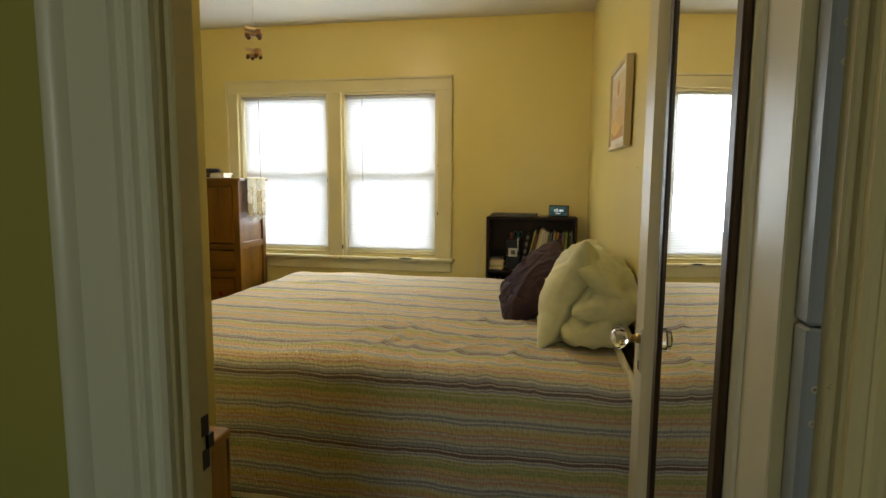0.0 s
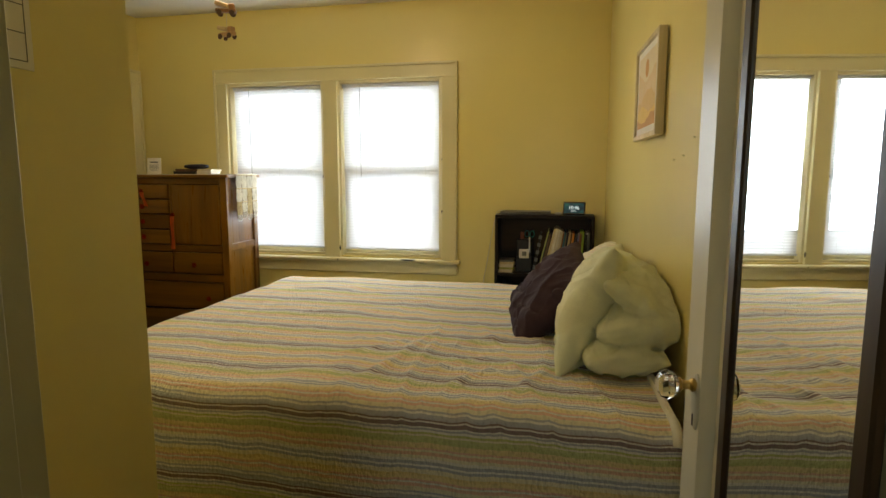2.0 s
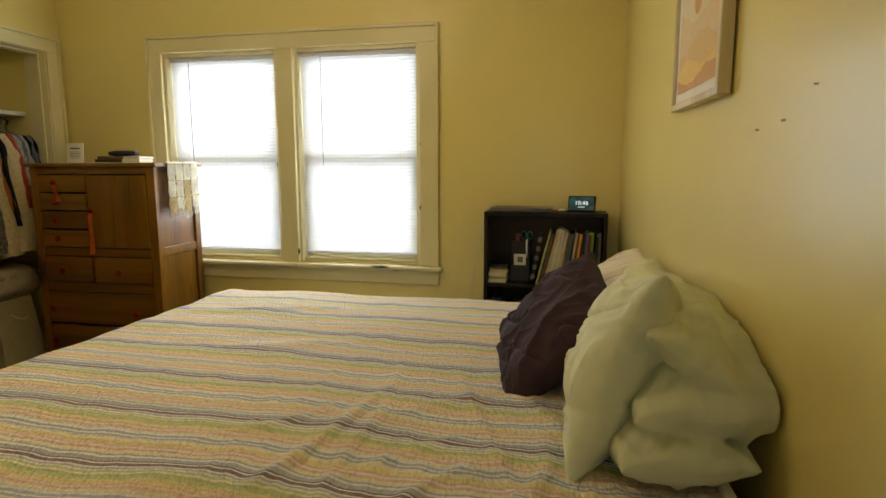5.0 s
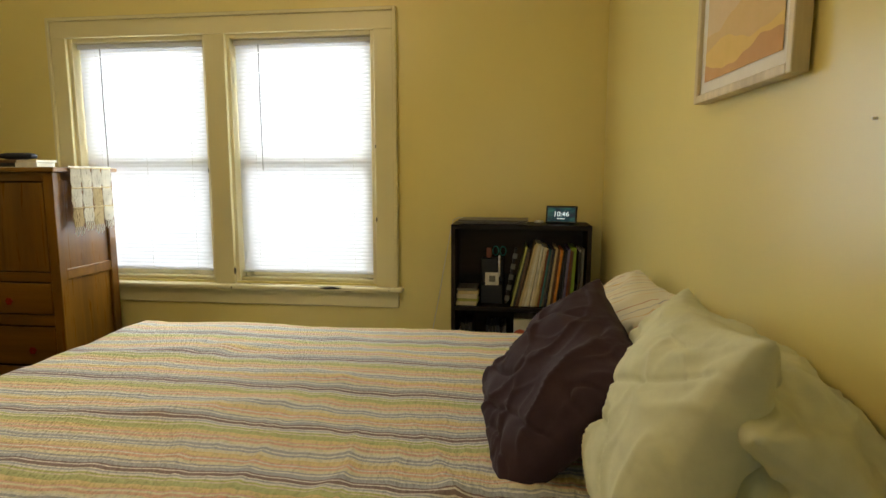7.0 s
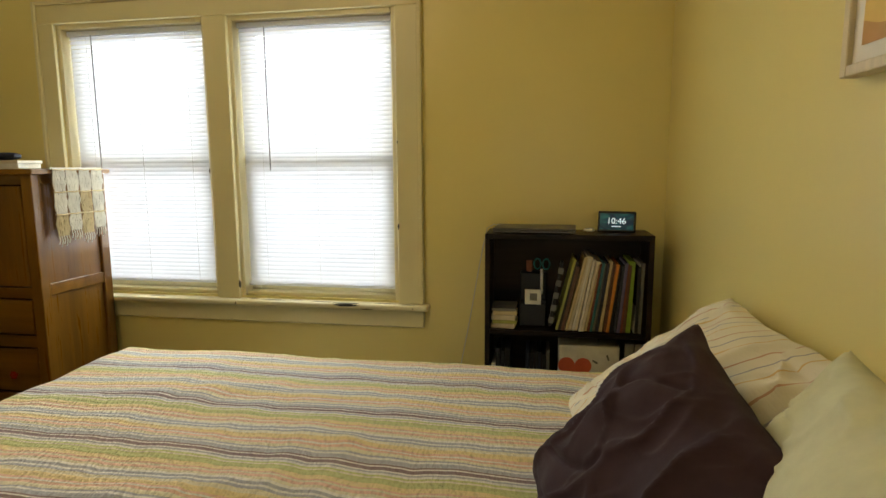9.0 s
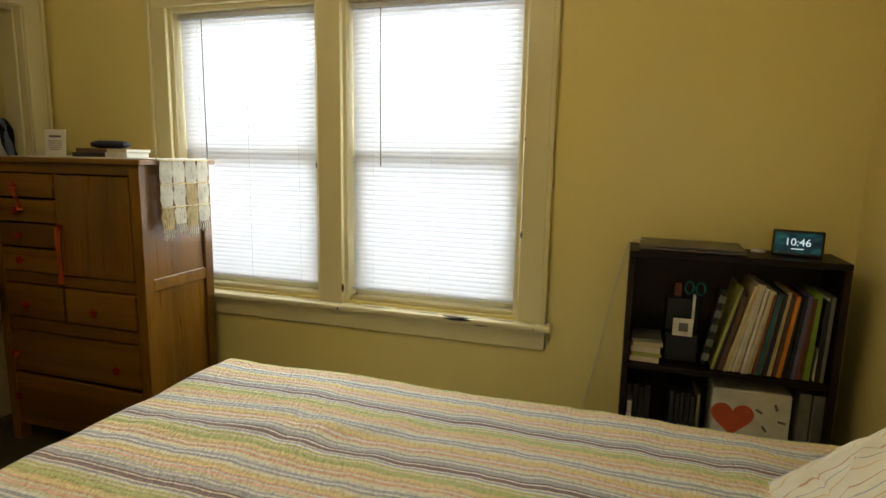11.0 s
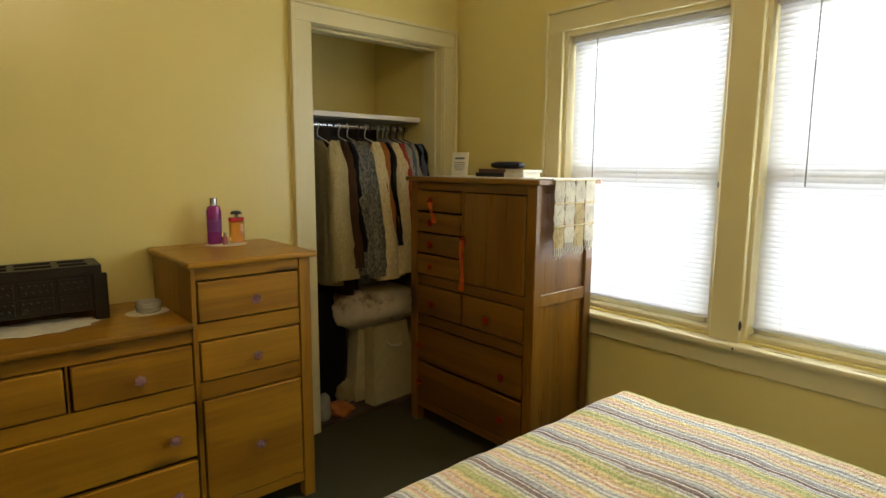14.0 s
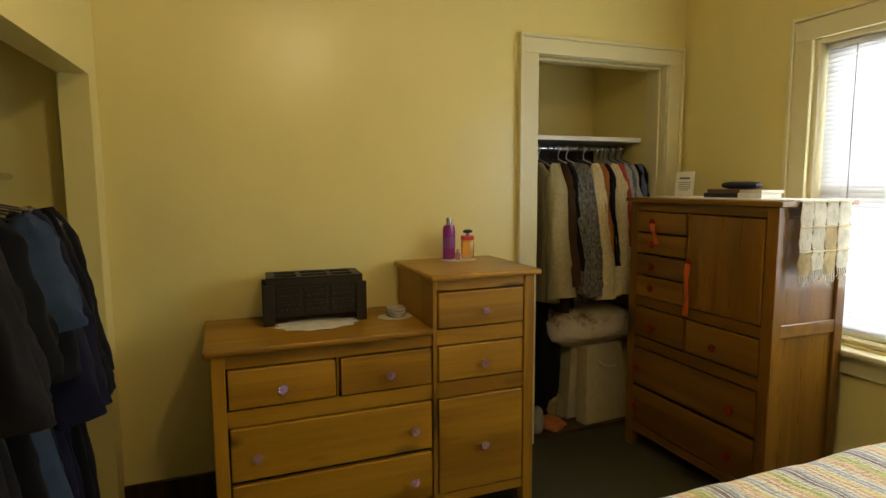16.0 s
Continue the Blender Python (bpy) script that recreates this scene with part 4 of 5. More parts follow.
setting("closet_shelf", onebox((-2.19, 4.21, 1.622), (-1.72, 5.455, 1.648), 0.003), WHITEPAINT, "white painted shelf in the narrow closet", "shelf")
# dark board stands in for the dark, unlit closet back under the shelf
setting("closet_cleat", onebox((-2.198, 4.21, 1.40), (-2.18, 5.455, 1.62), 0.002), DARKWOOD, "dark board deepening the shade under the closet shelf", "trim")
hanging_rod("closet_rod", (-1.86, 4.205, 1.585), (-1.86, 5.455, 1.585), "shiny chrome rod under the closet shelf")
ROW = ((4.845, BEIGE_F, 0.86, 0.075, 0.66, "khaki fleece hooded jacket", PALEHANGER), (4.899, BROWN_C, 0.92, 0.05, 0.60, "dark brown jacket", DARKHANGER), (4.939, BLACK_C, 0.9, 0.045, 0.55, "black jacket", DARKHANGER),
       (4.977, MOTTLE, 0.86, 0.07, 0.64, "grey mottled fleece jacket", PALEHANGER), (5.033, MOTTLE, 0.87, 0.075, 0.66, "grey mottled fleece jacket", PALEHANGER), (5.108, CREAM_F, 0.86, 0.075, 0.68, "cream fleece jacket", DARKHANGER),
       (5.151, RUST_C, 0.80, 0.04, 0.45, "rust brown shirt", PALEHANGER), (5.183, BLACK_C, 0.86, 0.045, 0.5, "black shirt", DARKHANGER), (5.240, CREAM_F, 0.85, 0.07, 0.66, "cream fleece jacket", PALEHANGER),
       (5.277, RED_C, 0.7, 0.035, 0.4, "faded red shirt", PALEHANGER), (5.306, WHITE_C, 0.6, 0.03, 0.25, "white shirt", PALEHANGER), (5.331, BLUE_C, 0.62, 0.03, 0.25, "slate blue shirt", DARKHANGER),
       (5.355, WHITE_C, 0.58, 0.028, 0.25, "white shirt", PALEHANGER), (5.380, BLACK_C, 0.7, 0.03, 0.3, "black shirt", DARKHANGER), (5.404, BLUE_C, 0.62, 0.028, 0.25, "slate blue shirt", PALEHANGER), (5.431, BLACK_C, 0.75, 0.03, 0.3, "black shirt", DARKHANGER))
for i, (y, mat, ln, th, sl, what, hg) in enumerate(ROW):
    garment("hanging_jacket" if th > 0.044 else "hanging_shirt", mat, (-1.86, y, 1.585), 3 * noise.noise((i * 1.7, 0.3, 2.0)), ln, 0.50 + 0.03 * noise.noise((i * 2.3, 1.1, 0.0)), th, i * 3.7,
            what + " on a hanger in the narrow closet", "clothes in the narrow closet", hg, sl + 0.08, 0.09, 1.7 if th > 0.06 else 1.0)
for i, (y, mat, ln, what) in enumerate(((4.30, BLACK_C, 0.85, "black coat"), (4.40, BROWN_C, 0.88, "brown coat"), (4.52, NAVY_C, 0.85, "navy coat"))):
    garment("hanging_coat", mat, (-1.87, y, 1.585), 0, ln, 0.48, 0.07, 40 + i * 2.9, what + " hanging in the dark end of the closet", "clothes in the narrow closet", DARKHANGER, 0.6)

# what lies on the closet floor
CARD = plain("cream_card", (0.50, 0.42, 0.22), 0.75)
GREYCARD = plain("grey_card", (0.20, 0.17, 0.12), 0.8)
ROPE = cloth("cream_rope", (0.7, 0.64, 0.5))


def sack(name, c, size, mat, label, cat, seed, rough=0.12):
    bm = bmesh.new()
    bmesh.ops.create_icosphere(bm, subdivisions=4, radius=1.0)
    for v in bm.verts:
        p = v.co
        k = 1 + rough * noise.noise(p * 1.7 + Vector((seed, 0, 0))) + rough * 0.6 * abs(noise.noise(p * 3.6 + Vector((0, seed, 0)))) + rough * 0.25 * noise.noise(p * 8)
        q = Vector([math.copysign(abs(x) ** 0.8, x) for x in p]) * k
        v.co = Vector((q.x * size[0], q.y * size[1], max(q.z, -0.9) * size[2]))
    o = part(name, bm, mat, None, "", 80)
    o.location = c
    return tagged(o, label, cat)


def paper_bag(c, sx, sy, h, lean, turn, mat, handle, label):
    b = thing("paper_bag", label, "bag", "", pose(*c, 0, lean, turn))
    bm = bmesh.new()
    rows = []
    for z, k in ((0, 1.0), (0.01, 1.0), (h * 0.5, 0.99), (h, 0.985)):
        rows.append([(x * sx * k, y * sy * (1 - 0.25 * z / h), z) for x, y in ((-1, -1), (-0.2, -1), (0.4, -1), (1, -1), (1.02, 0), (1, 1), (0.3, 1), (-0.4, 1), (-1, 1), (-0.8, 0))])
    part("bag_body", loft(rows), mat, b)
    part("rim", onebox((-sx * 1.0, -sy * 0.76, h - 0.02), (sx * 1.01, sy * 0.76, h + 0.004), 0.003), mat, b)
    if handle:
        part("handle", tube([(sx + 0.004, -0.05, h - 0.09), (sx + 0.03, -0.035, h - 0.115), (sx + 0.035, 0.0, h - 0.125), (sx + 0.03, 0.04, h - 0.125), (sx + 0.004, 0.06, h - 0.12)], 0.005, 6), ROPE, b, "white rope handle", 60)


paper_bag((-1.63, 5.17, 0.012), 0.045, 0.165, 0.44, -7, 4, CARD, True, "tall cream paper carrier bag with a rope handle")
paper_bag((-1.75, 5.12, 0.012), 0.05, 0.16, 0.45, -3, 2, CARD, False, "cream cardboard carrier bag leaning on another")
gb = part("cardboard_box", boxes(((-1.98, 4.99, 0.012), (-1.82, 5.05, 0.43)), bevel=0.003), GREYCARD)
tagged(gb, "grey-brown cardboard box standing in the closet", "box")


def print_fleece():
    k = Mat("cream_print_plush", (0.66, 0.58, 0.40), 0.95)
    n = k.noise(k.coord(), 5.0, 4, 0.6)
    k.color(k.ramp(n, [(0.42, (0.66, 0.58, 0.42)), (0.55, (0.58, 0.48, 0.33)), (0.64, (0.18, 0.12, 0.07))]))
    k.bump(k.noise(k.coord(), 120, 3), 0.5, 0.005)
    return k.m


sack("plush_blanket", (-1.80, 5.15, 0.555), (0.18, 0.30, 0.13), print_fleece(), "cream and brown plush blanket bundled on the boxes", "blanket", 2.0, 0.16)
sack("black_bag", (-1.90, 4.87, 0.32), (0.17, 0.11, 0.35), BLACK_C, "black soft bag standing in the dark closet", "bag", 5.0)
sack("white_bundle", (-1.75, 4.92, 0.075), (0.045, 0.045, 0.07), BEIGE_F, "crumpled white cloth on the closet floor", "cloth", 9.0, 0.3)
sack("orange_cloth", (-1.64, 4.825, 0.033), (0.075, 0.06, 0.024), cloth("orange_cotton", (0.55, 0.19, 0.06)), "orange cloth lying on the closet floor", "cloth", 7.0, 0.3)
sack("white_roll", (-1.60, 4.705, 0.085), (0.03, 0.035, 0.08), WHITE_C, "white paper roll beside the closet jamb", "roll", 11.0, 0.08)

# the wide clothes closet
hanging_rod("closet_rod", (XW, 2.40, 1.42), (XC - 0.1, 2.40, 1.42), "chrome rod across the wide clothes closet")
PLASTIC = Mat("clear_garment_plastic", (0.8, 0.8, 0.78), 0.12)
PLASTIC.set("Transmission Weight", 0.85), PLASTIC.set("IOR", 1.1)
PLASTIC = PLASTIC.m
WIDE = ((-0.42, CHAR_C, 1.05, 0.07, 0.42, "charcoal short-sleeved shirt"), (-0.50, BLACK_C, 1.0, 0.05, 0.4, "black shirt"), (-0.60, DENIM, 1.32, 0.085, 0.3, "blue denim dress"), (-0.70, BLACK_C, 1.0, 0.05, 0.45, "black shirt"),
        (-0.80, NAVY_C, 1.16, 0.07, 0.6, "navy dress"), (-0.90, NAVY_C, 1.18, 0.07, 0.6, "dark navy dress"), (-0.98, BLACK_C, 1.14, 0.06, 0.6, "black coat under clear plastic"), (-1.06, BLACK_C, 1.12, 0.06, 0.55, "black coat"),
        (-0.34, CHAR_C, 1.0, 0.06, 0.45, "charcoal shirt"))
for i, (x, mat, ln, th, sl, what) in enumerate(WIDE):
    garment("hanging_dress" if "dress" in what else "hanging_shirt", mat, (x, 2.40, 1.42), 90 + 4 * noise.noise((i * 2.7, 0.9, 5.0)), ln, (0.80 if mat == DENIM else 0.66) + 0.05 * noise.noise((i * 1.3, 2.2, 0.0)), th, 90 + i * 4.1,
            what + " hanging in the wide closet", "clothes in the wide closet", DARKHANGER, sl, 0.1, 1.25)
sack("garment_cover", (-1.01, 2.57, 1.17), (0.035, 0.10, 0.13), PLASTIC, "crumpled clear plastic cover over a coat", "garment cover", 3.0, 0.35)

# ---- small things ----
def text_mesh(body, size, extrude=0.0004, align="CENTER"):
    cu = bpy.data.curves.new("text", "FONT")
    cu.body, cu.size, cu.extrude, cu.align_x, cu.align_y = body, size, extrude, align, "CENTER"
    ob = bpy.data.objects.new("text", cu)
    scene.collection.objects.link(ob)
    me = bpy.data.meshes.new_from_object(ob.evaluated_get(bpy.context.evaluated_depsgraph_get()))
    bpy.data.objects.remove(ob)
    return me


def lettering(name, body, size, m, mat, parent):
    me = text_mesh(body, size)
    me.materials.append(mat)
    o = new(name, me)
    o.parent = parent
    o.matrix_local = m
    return o


# framed picture on the east wall
PICWOOD = pine("pale_ash_frame", (0.66, 0.54, 0.32), (0.74, 0.62, 0.38), (0.78, 0.66, 0.43), 0.4, "Z", False)
PAPER = plain("warm_white_paper", (0.80, 0.75, 0.62), 0.7, 0, 0.04)
INK = plain("dark_ink", (0.04, 0.04, 0.045), 0.7)


def picture():
    ang = math.degrees(math.atan2(xe(3.6) - xe(4.3), 0.7))
    yc, zc = 3.978, 1.652
    p = thing("framed_picture", "pale wood framed print of an orange sun over sand dunes", "picture", m=pose(xe(yc) - 0.001, yc, 0, 0, 0, 0) @ pose(0, 0, 0, 0, 0, -90 + ang) @ pose(0, 0, zc))
    # local: x along the wall toward the door, y away from the wall towards the back, z up
    w, h, f, d = 0.485, 0.39, 0.02, 0.034
    part("frame", boxes(((-w / 2, -d, -h / 2), (-w / 2 + f, -0.002, h / 2)), ((w / 2 - f, -d, -h / 2), (w / 2, -0.002, h / 2)), ((-w / 2 + f, -d, h / 2 - f), (w / 2 - f, -0.002, h / 2)), ((-w / 2 + f, -d, -h / 2), (w / 2 - f, -0.002, -h / 2 + f)), bevel=0.002), PICWOOD, p, "pale ash frame")
    part("sheet", onebox((-w / 2 + f, -d + 0.010, -h / 2 + f), (w / 2 - f, -0.003, h / 2 - f)), PAPER, p, "cream paper with a white margin")
    lay = ((0.40, 0.016, (0.74, 0.62, 0.36), 0.3), (0.06, 0.022, (0.70, 0.52, 0.26), 1.7), (-0.02, 0.02, (0.68, 0.46, 0.17), 4.1), (-0.075, 0.016, (0.76, 0.52, 0.13), 6.3), (-0.115, 0.018, (0.58, 0.31, 0.09), 8.8))
    iw, ih = w / 2 - f - 0.03, h / 2 - f - 0.028
    for k, (z, amp, col, sd) in enumerate(lay):
        bm = bmesh.new()
        n = 40
        yy = -d + 0.009 - 0.0004 * k
        lo = [bm.verts.new((-iw + 2 * iw * i / n, yy, -ih)) for i in range(n + 1)]
        hi = [bm.verts.new((-iw + 2 * iw * i / n, yy, ih if k == 0 else z + amp * math.sin(i * 0.16 + sd) + amp * 0.6 * noise.noise((i * 0.18, sd, 0)))) for i in range(n + 1)]
        for i in range(n):
            bm.faces.new((lo[i], lo[i + 1], hi[i + 1], hi[i]))
        part("printed_dune" if k else "printed_sky", bm, plain("print_ink_%d" % k, col, 0.7, 0, 0.05), p)
    bm = bmesh.new()
    bmesh.ops.create_circle(bm, cap_ends=True, segments=32, radius=0.036, matrix=pose(0.0, -d + 0.0066, 0.085, 90, 0, 0))
    part("printed_sun", bm, plain("print_sun_ink", (0.64, 0.33, 0.09), 0.7, 0, 0.05), p)
    return p


picture()

# bookcase: display, laptop, books
SCREEN = Mat("display_screen", (0.01, 0.02, 0.03), 0.15)
SCREEN.set("Emission Strength", 0.4)
SCREEN.plug(SCREEN.b, "Emission Color", SCREEN.ramp(SCREEN.noise(SCREEN.coord("Object", (1, 1, 1.6)), 18, 3, 0.5, 1.2), [(0.35, (0.004, 0.02, 0.045)), (0.52, (0.01, 0.09, 0.10)), (0.68, (0.03, 0.22, 0.17))]))
SCREEN = SCREEN.m
DIGITS = glow_material("display_digits", (0.75, 0.95, 0.98), 1.0)
BLACKPL = plain("black_plastic", (0.006, 0.006, 0.007), 0.5)
GREYAL = plain("grey_aluminium", (0.16, 0.155, 0.15), 0.35, 0.8)
WHITEPL = plain("white_plastic", (0.72, 0.71, 0.66), 0.35)


def display():
    d = thing("smart_display", "small black desk display showing the time in white digits", "display", m=pose(1.858, 5.435, 1.042, 0, 0, -14))
    w, h = 0.148, 0.086
    bm = onebox((-w / 2, -0.006, 0), (w / 2, 0.008, h), 0.005, 2)
    part("front", moved(bm, pose(0, 0, 0.002, -12, 0, 0)), BLACKPL, d)
    part("base", loft([[(x * s, y, z) for x, z in ((-0.055, 0.0), (0.055, 0.0), (0.048, 0.06), (-0.048, 0.06))] for y, s in ((0.012, 1.0), (0.07, 0.7))]), BLACKPL, d)
    s = part("screen", moved(onebox((-w / 2 + 0.009, -0.0072, 0.010), (w / 2 - 0.009, -0.0055, h - 0.010)), pose(0, 0, 0.002, -12, 0, 0)), SCREEN, d, "glowing blue-green screen")
    lettering("clock_digits", "10:46", 0.034, pose(0, 0, 0.002, -12, 0, 0) @ pose(0, -0.0078, h * 0.52, 90, 0, 0), DIGITS, s)
    part("date_bar", moved(onebox((-0.018, -0.0082, 0.022), (0.018, -0.0074, 0.025)), pose(0, 0, 0.002, -12, 0, 0)), DIGITS, s)


display()
lp = thing("laptop", "closed dark grey laptop lying on the bookcase", "laptop", m=pose(1.535, 5.462, 1.042, 0, 0, -3))
part("base", onebox((-0.165, -0.095, 0.003), (0.165, 0.095, 0.012), 0.003, 2), GREYAL, lp)
part("lid", onebox((-0.165, -0.095, 0.0135), (0.165, 0.095, 0.021), 0.003, 2), GREYAL, lp)
for fx in (-0.13, 0.13):
    part("foot", onebox((fx - 0.02, -0.08, 0), (fx + 0.02, 0.08, 0.003)), BLACKPL, lp)
ch = part("cable_adapter", lathe([(0.022, 0), (0.024, 0.004), (0.02, 0.010), (0.008, 0.012)], 20, c=(1.757, 5.50, 1.042)), WHITEPL, None, "", 40)
tagged(ch, "small round white cable adapter on the bookcase", "adapter")
cb = part("charging_cable", tube([(1.39, 5.50, 1.062), (1.36, 5.50, 1.066), (1.331, 5.50, 1.05), (1.315, 5.505, 0.98), (1.29, 5.515, 0.85), (1.255, 5.53, 0.65), (1.21, 5.54, 0.42), (1.18, 5.55, 0.2), (1.17, 5.55, 0.004), (1.14, 5.50, 0.004)], 0.002, 6), WHITEPL, None, "", 60)
tagged(cb, "thin white charging cable hanging to the floor", "cable")

spine = {k: plain("cover_" + k, c, 0.55, 0, 0.2) for k, c in dict(cream=(0.62, 0.55, 0.40), manila=(0.55, 0.44, 0.24), white=(0.68, 0.65, 0.57), navy=(0.014, 0.017, 0.03), brown=(0.11, 0.05, 0.025), orange=(0.62, 0.22, 0.03),
         violet=(0.14, 0.12, 0.22), green=(0.20, 0.33, 0.03), black=(0.015, 0.014, 0.015), teal=(0.03, 0.14, 0.17), grey=(0.15, 0.145, 0.13), rust=(0.22, 0.06, 0.03), lime=(0.36, 0.38, 0.10)).items()}
random.seed(4)
x = 1.628
for i, (col, th, ht, kind) in enumerate((("lime", .010, .30, "binder"), ("black", .012, .29, "binder"), ("brown", .014, .27, "book"), ("manila", .012, .31, "folder"), ("cream", .012, .315, "folder"), ("white", .010, .305, "folder"), ("cream", .014, .31, "folder"),
        ("white", .010, .30, "folder"), ("cream", .012, .295, "folder"), ("manila", .010, .29, "folder"), ("rust", .008, .28, "book"), ("teal", .010, .285, "book"), ("grey", .012, .28, "notebook"), ("navy", .012, .285, "book"), ("manila", .016, .29, "folder"),
        ("brown", .010, .28, "book"), ("orange", .012, .28, "folder"), ("black", .014, .27, "book"), ("navy", .012, .275, "book"), ("violet", .012, .285, "binder"), ("rust", .010, .28, "book"), ("brown", .010, .275, "book"), ("green", .026, .29, "binder"),
        ("white", .006, .28, "folder"), ("black", .012, .27, "book"), ("grey", .012, .285, "binder"))):
    lean = max(2.0, 14 - i * 0.5) + random.uniform(-1, 1)
    b = part(kind, onebox((-th / 2, -0.085 - random.uniform(0, 0.012), 0), (th / 2, 0.095, ht), 0.0015), spine[col])
    b.matrix_world = pose(x, 5.455, 0.6465 + 0.5 * th * math.sin(radians(lean)), 0, lean, 0)
    tagged(b, "%s %s standing aslant on the bookcase shelf" % ("pale " + col if col in ("cream", "white", "manila") else col, kind), kind, "books on the upper shelf")
    x += th * 1.02 + 0.0008

cs = thing("scissors", "teal-handled scissors standing in a black desk holder", "scissors", m=pose(1.565, 5.46, 0.875))
TEALPL = plain("teal_plastic", (0.02, 0.20, 0.18), 0.35)
for s in (-1, 1):
    part("handle", tube([(s * 0.018 + 0.014 * math.cos(a), -0.004 * s, 0.03 + 0.022 * math.sin(a)) for a in [2 * math.pi * i / 16 for i in range(17)]], 0.0035, 6), TEALPL, cs, "", 60)
part("blade", onebox((-0.006, -0.002, -0.10), (0.006, 0.002, 0.01), 0.001), CHROME, cs)
hold = thing("desk_holder", "black desk holder with a white paper note", "desk holder", m=pose(1.53, 5.47, 0.645))
part("body", boxes(((-0.055, -0.05, 0), (0.055, 0.06, 0.10)), ((-0.055, 0.0, 0.10), (0.055, 0.06, 0.22)), bevel=0.004), BLACKPL, hold)
part("note", onebox((-0.032, -0.053, 0.095), (0.034, -0.049, 0.158), 0.001), spine["white"], hold, "white paper note with grey print")
part("note_print", onebox((-0.012, -0.0545, 0.112), (0.018, -0.0528, 0.142)), spine["grey"], hold)
part("red_pen", onebox((-0.03, 0.02, 0.22), (-0.005, 0.03, 0.27), 0.002), spine["rust"], hold)
z = 0.645
for i, (c, t) in enumerate((("cream", .02), ("lime", .014), ("cream", .022), ("manila", .016), ("grey", .012))):
    b = part("notepad", onebox((-0.05, -0.07, 0), (0.05, 0.07, t), 0.0015), spine[c])
    b.matrix_world = pose(1.413, 5.44, z, 0, 0, (-4, 3, -2, 5, 0)[i])
    tagged(b, "%s notepad in a small pile on the shelf" % c, "notepad", "pile of notepads")
    z += t + 0.0003
wd = thing("photo_strip", "strip of small pale photos leaning on the folders", "photos", m=pose(1.60, 5.40, 0.66, 0, 10, 0))
part("strip", onebox((-0.006, -0.02, 0), (0.006, 0.03, 0.27), 0.001), BLACKPL, wd)
for i in range(5):
    part("photo", onebox((-0.010, -0.024, 0.014 + i * 0.052), (0.012, -0.0205, 0.04 + i * 0.052), 0.001), spine["grey"], wd)
# lower shelf
for i, (dx, c, w, h) in enumerate(((1.39, "black", .018, .2), (1.41, "black", .016, .19), (1.43, "black", .02, .2), (1.512, "navy", .014, .19), (1.53, "black", .014, .185), (1.546, "black", .012, .19), (1.562, "navy", .014, .19), (1.58, "black", .014, .18), (1.597, "grey", .012, .19))):
    b = part("disc_case", onebox((dx - w / 2, 5.37, 0.3605), (dx + w / 2, 5.53, 0.3605 + h), 0.0015), spine[c])
    tagged(b, "%s narrow case standing on the lower shelf" % c, "case", "cases on the lower shelf")
wb = part("white_box", onebox((1.365, 5.352, 0.3605), (1.38, 5.53, 0.50), 0.002), spine["white"])
tagged(wb, "thin white box on the lower bookcase shelf", "box")
pb = thing("gift_bag", "white paper gift bag with an orange-red heart pattern", "bag", m=pose(1.765, 5.43, 0.36))
part("bag_body", onebox((-0.125, -0.06, 0), (0.115, 0.08, 0.225), 0.004), spine["white"], pb)
bm = bmesh.new()
n = 40
vs = []
for i in range(n):
    a = 2 * math.pi * i / n
    hx, hz = 16 * math.sin(a) ** 3, 13 * math.cos(a) - 5 * math.cos(2 * a) - 2 * math.cos(3 * a) - math.cos(4 * a)
    vs.append(bm.verts.new((-0.06 + hx * 0.0042, -0.0612, 0.125 + hz * 0.0042)))
bm.faces.new(vs)
part("heart_print", bm, plain("heart_red", (0.60, 0.10, 0.04), 0.6), pb)
for hx, hz, r in ((0.02, 0.16, 30), (0.07, 0.18, 70), (0.09, 0.13, 10), (0.04, 0.10, 55)):
    part("printed_dash", moved(onebox((-0.012, -0.0005, -0.004), (0.012, 0.0005, 0.004)), pose(hx, -0.0612, hz, 0, r, 0)), spine["grey"], pb)
part("handle", tube([(-0.05, -0.02, 0.22), (-0.045, -0.03, 0.25), (-0.01, -0.035, 0.262), (0.03, -0.03, 0.25), (0.035, -0.02, 0.22)], 0.0025, 6), spine["white"], pb, "", 60)
for dx in (1.90, 1.94):
    b = part("box_file", onebox((dx, 5.37, 0.3605), (dx + 0.034, 5.54, 0.60), 0.002), spine["grey"])
    tagged(b, "dark grey box file on the lower shelf", "box file", "box files")

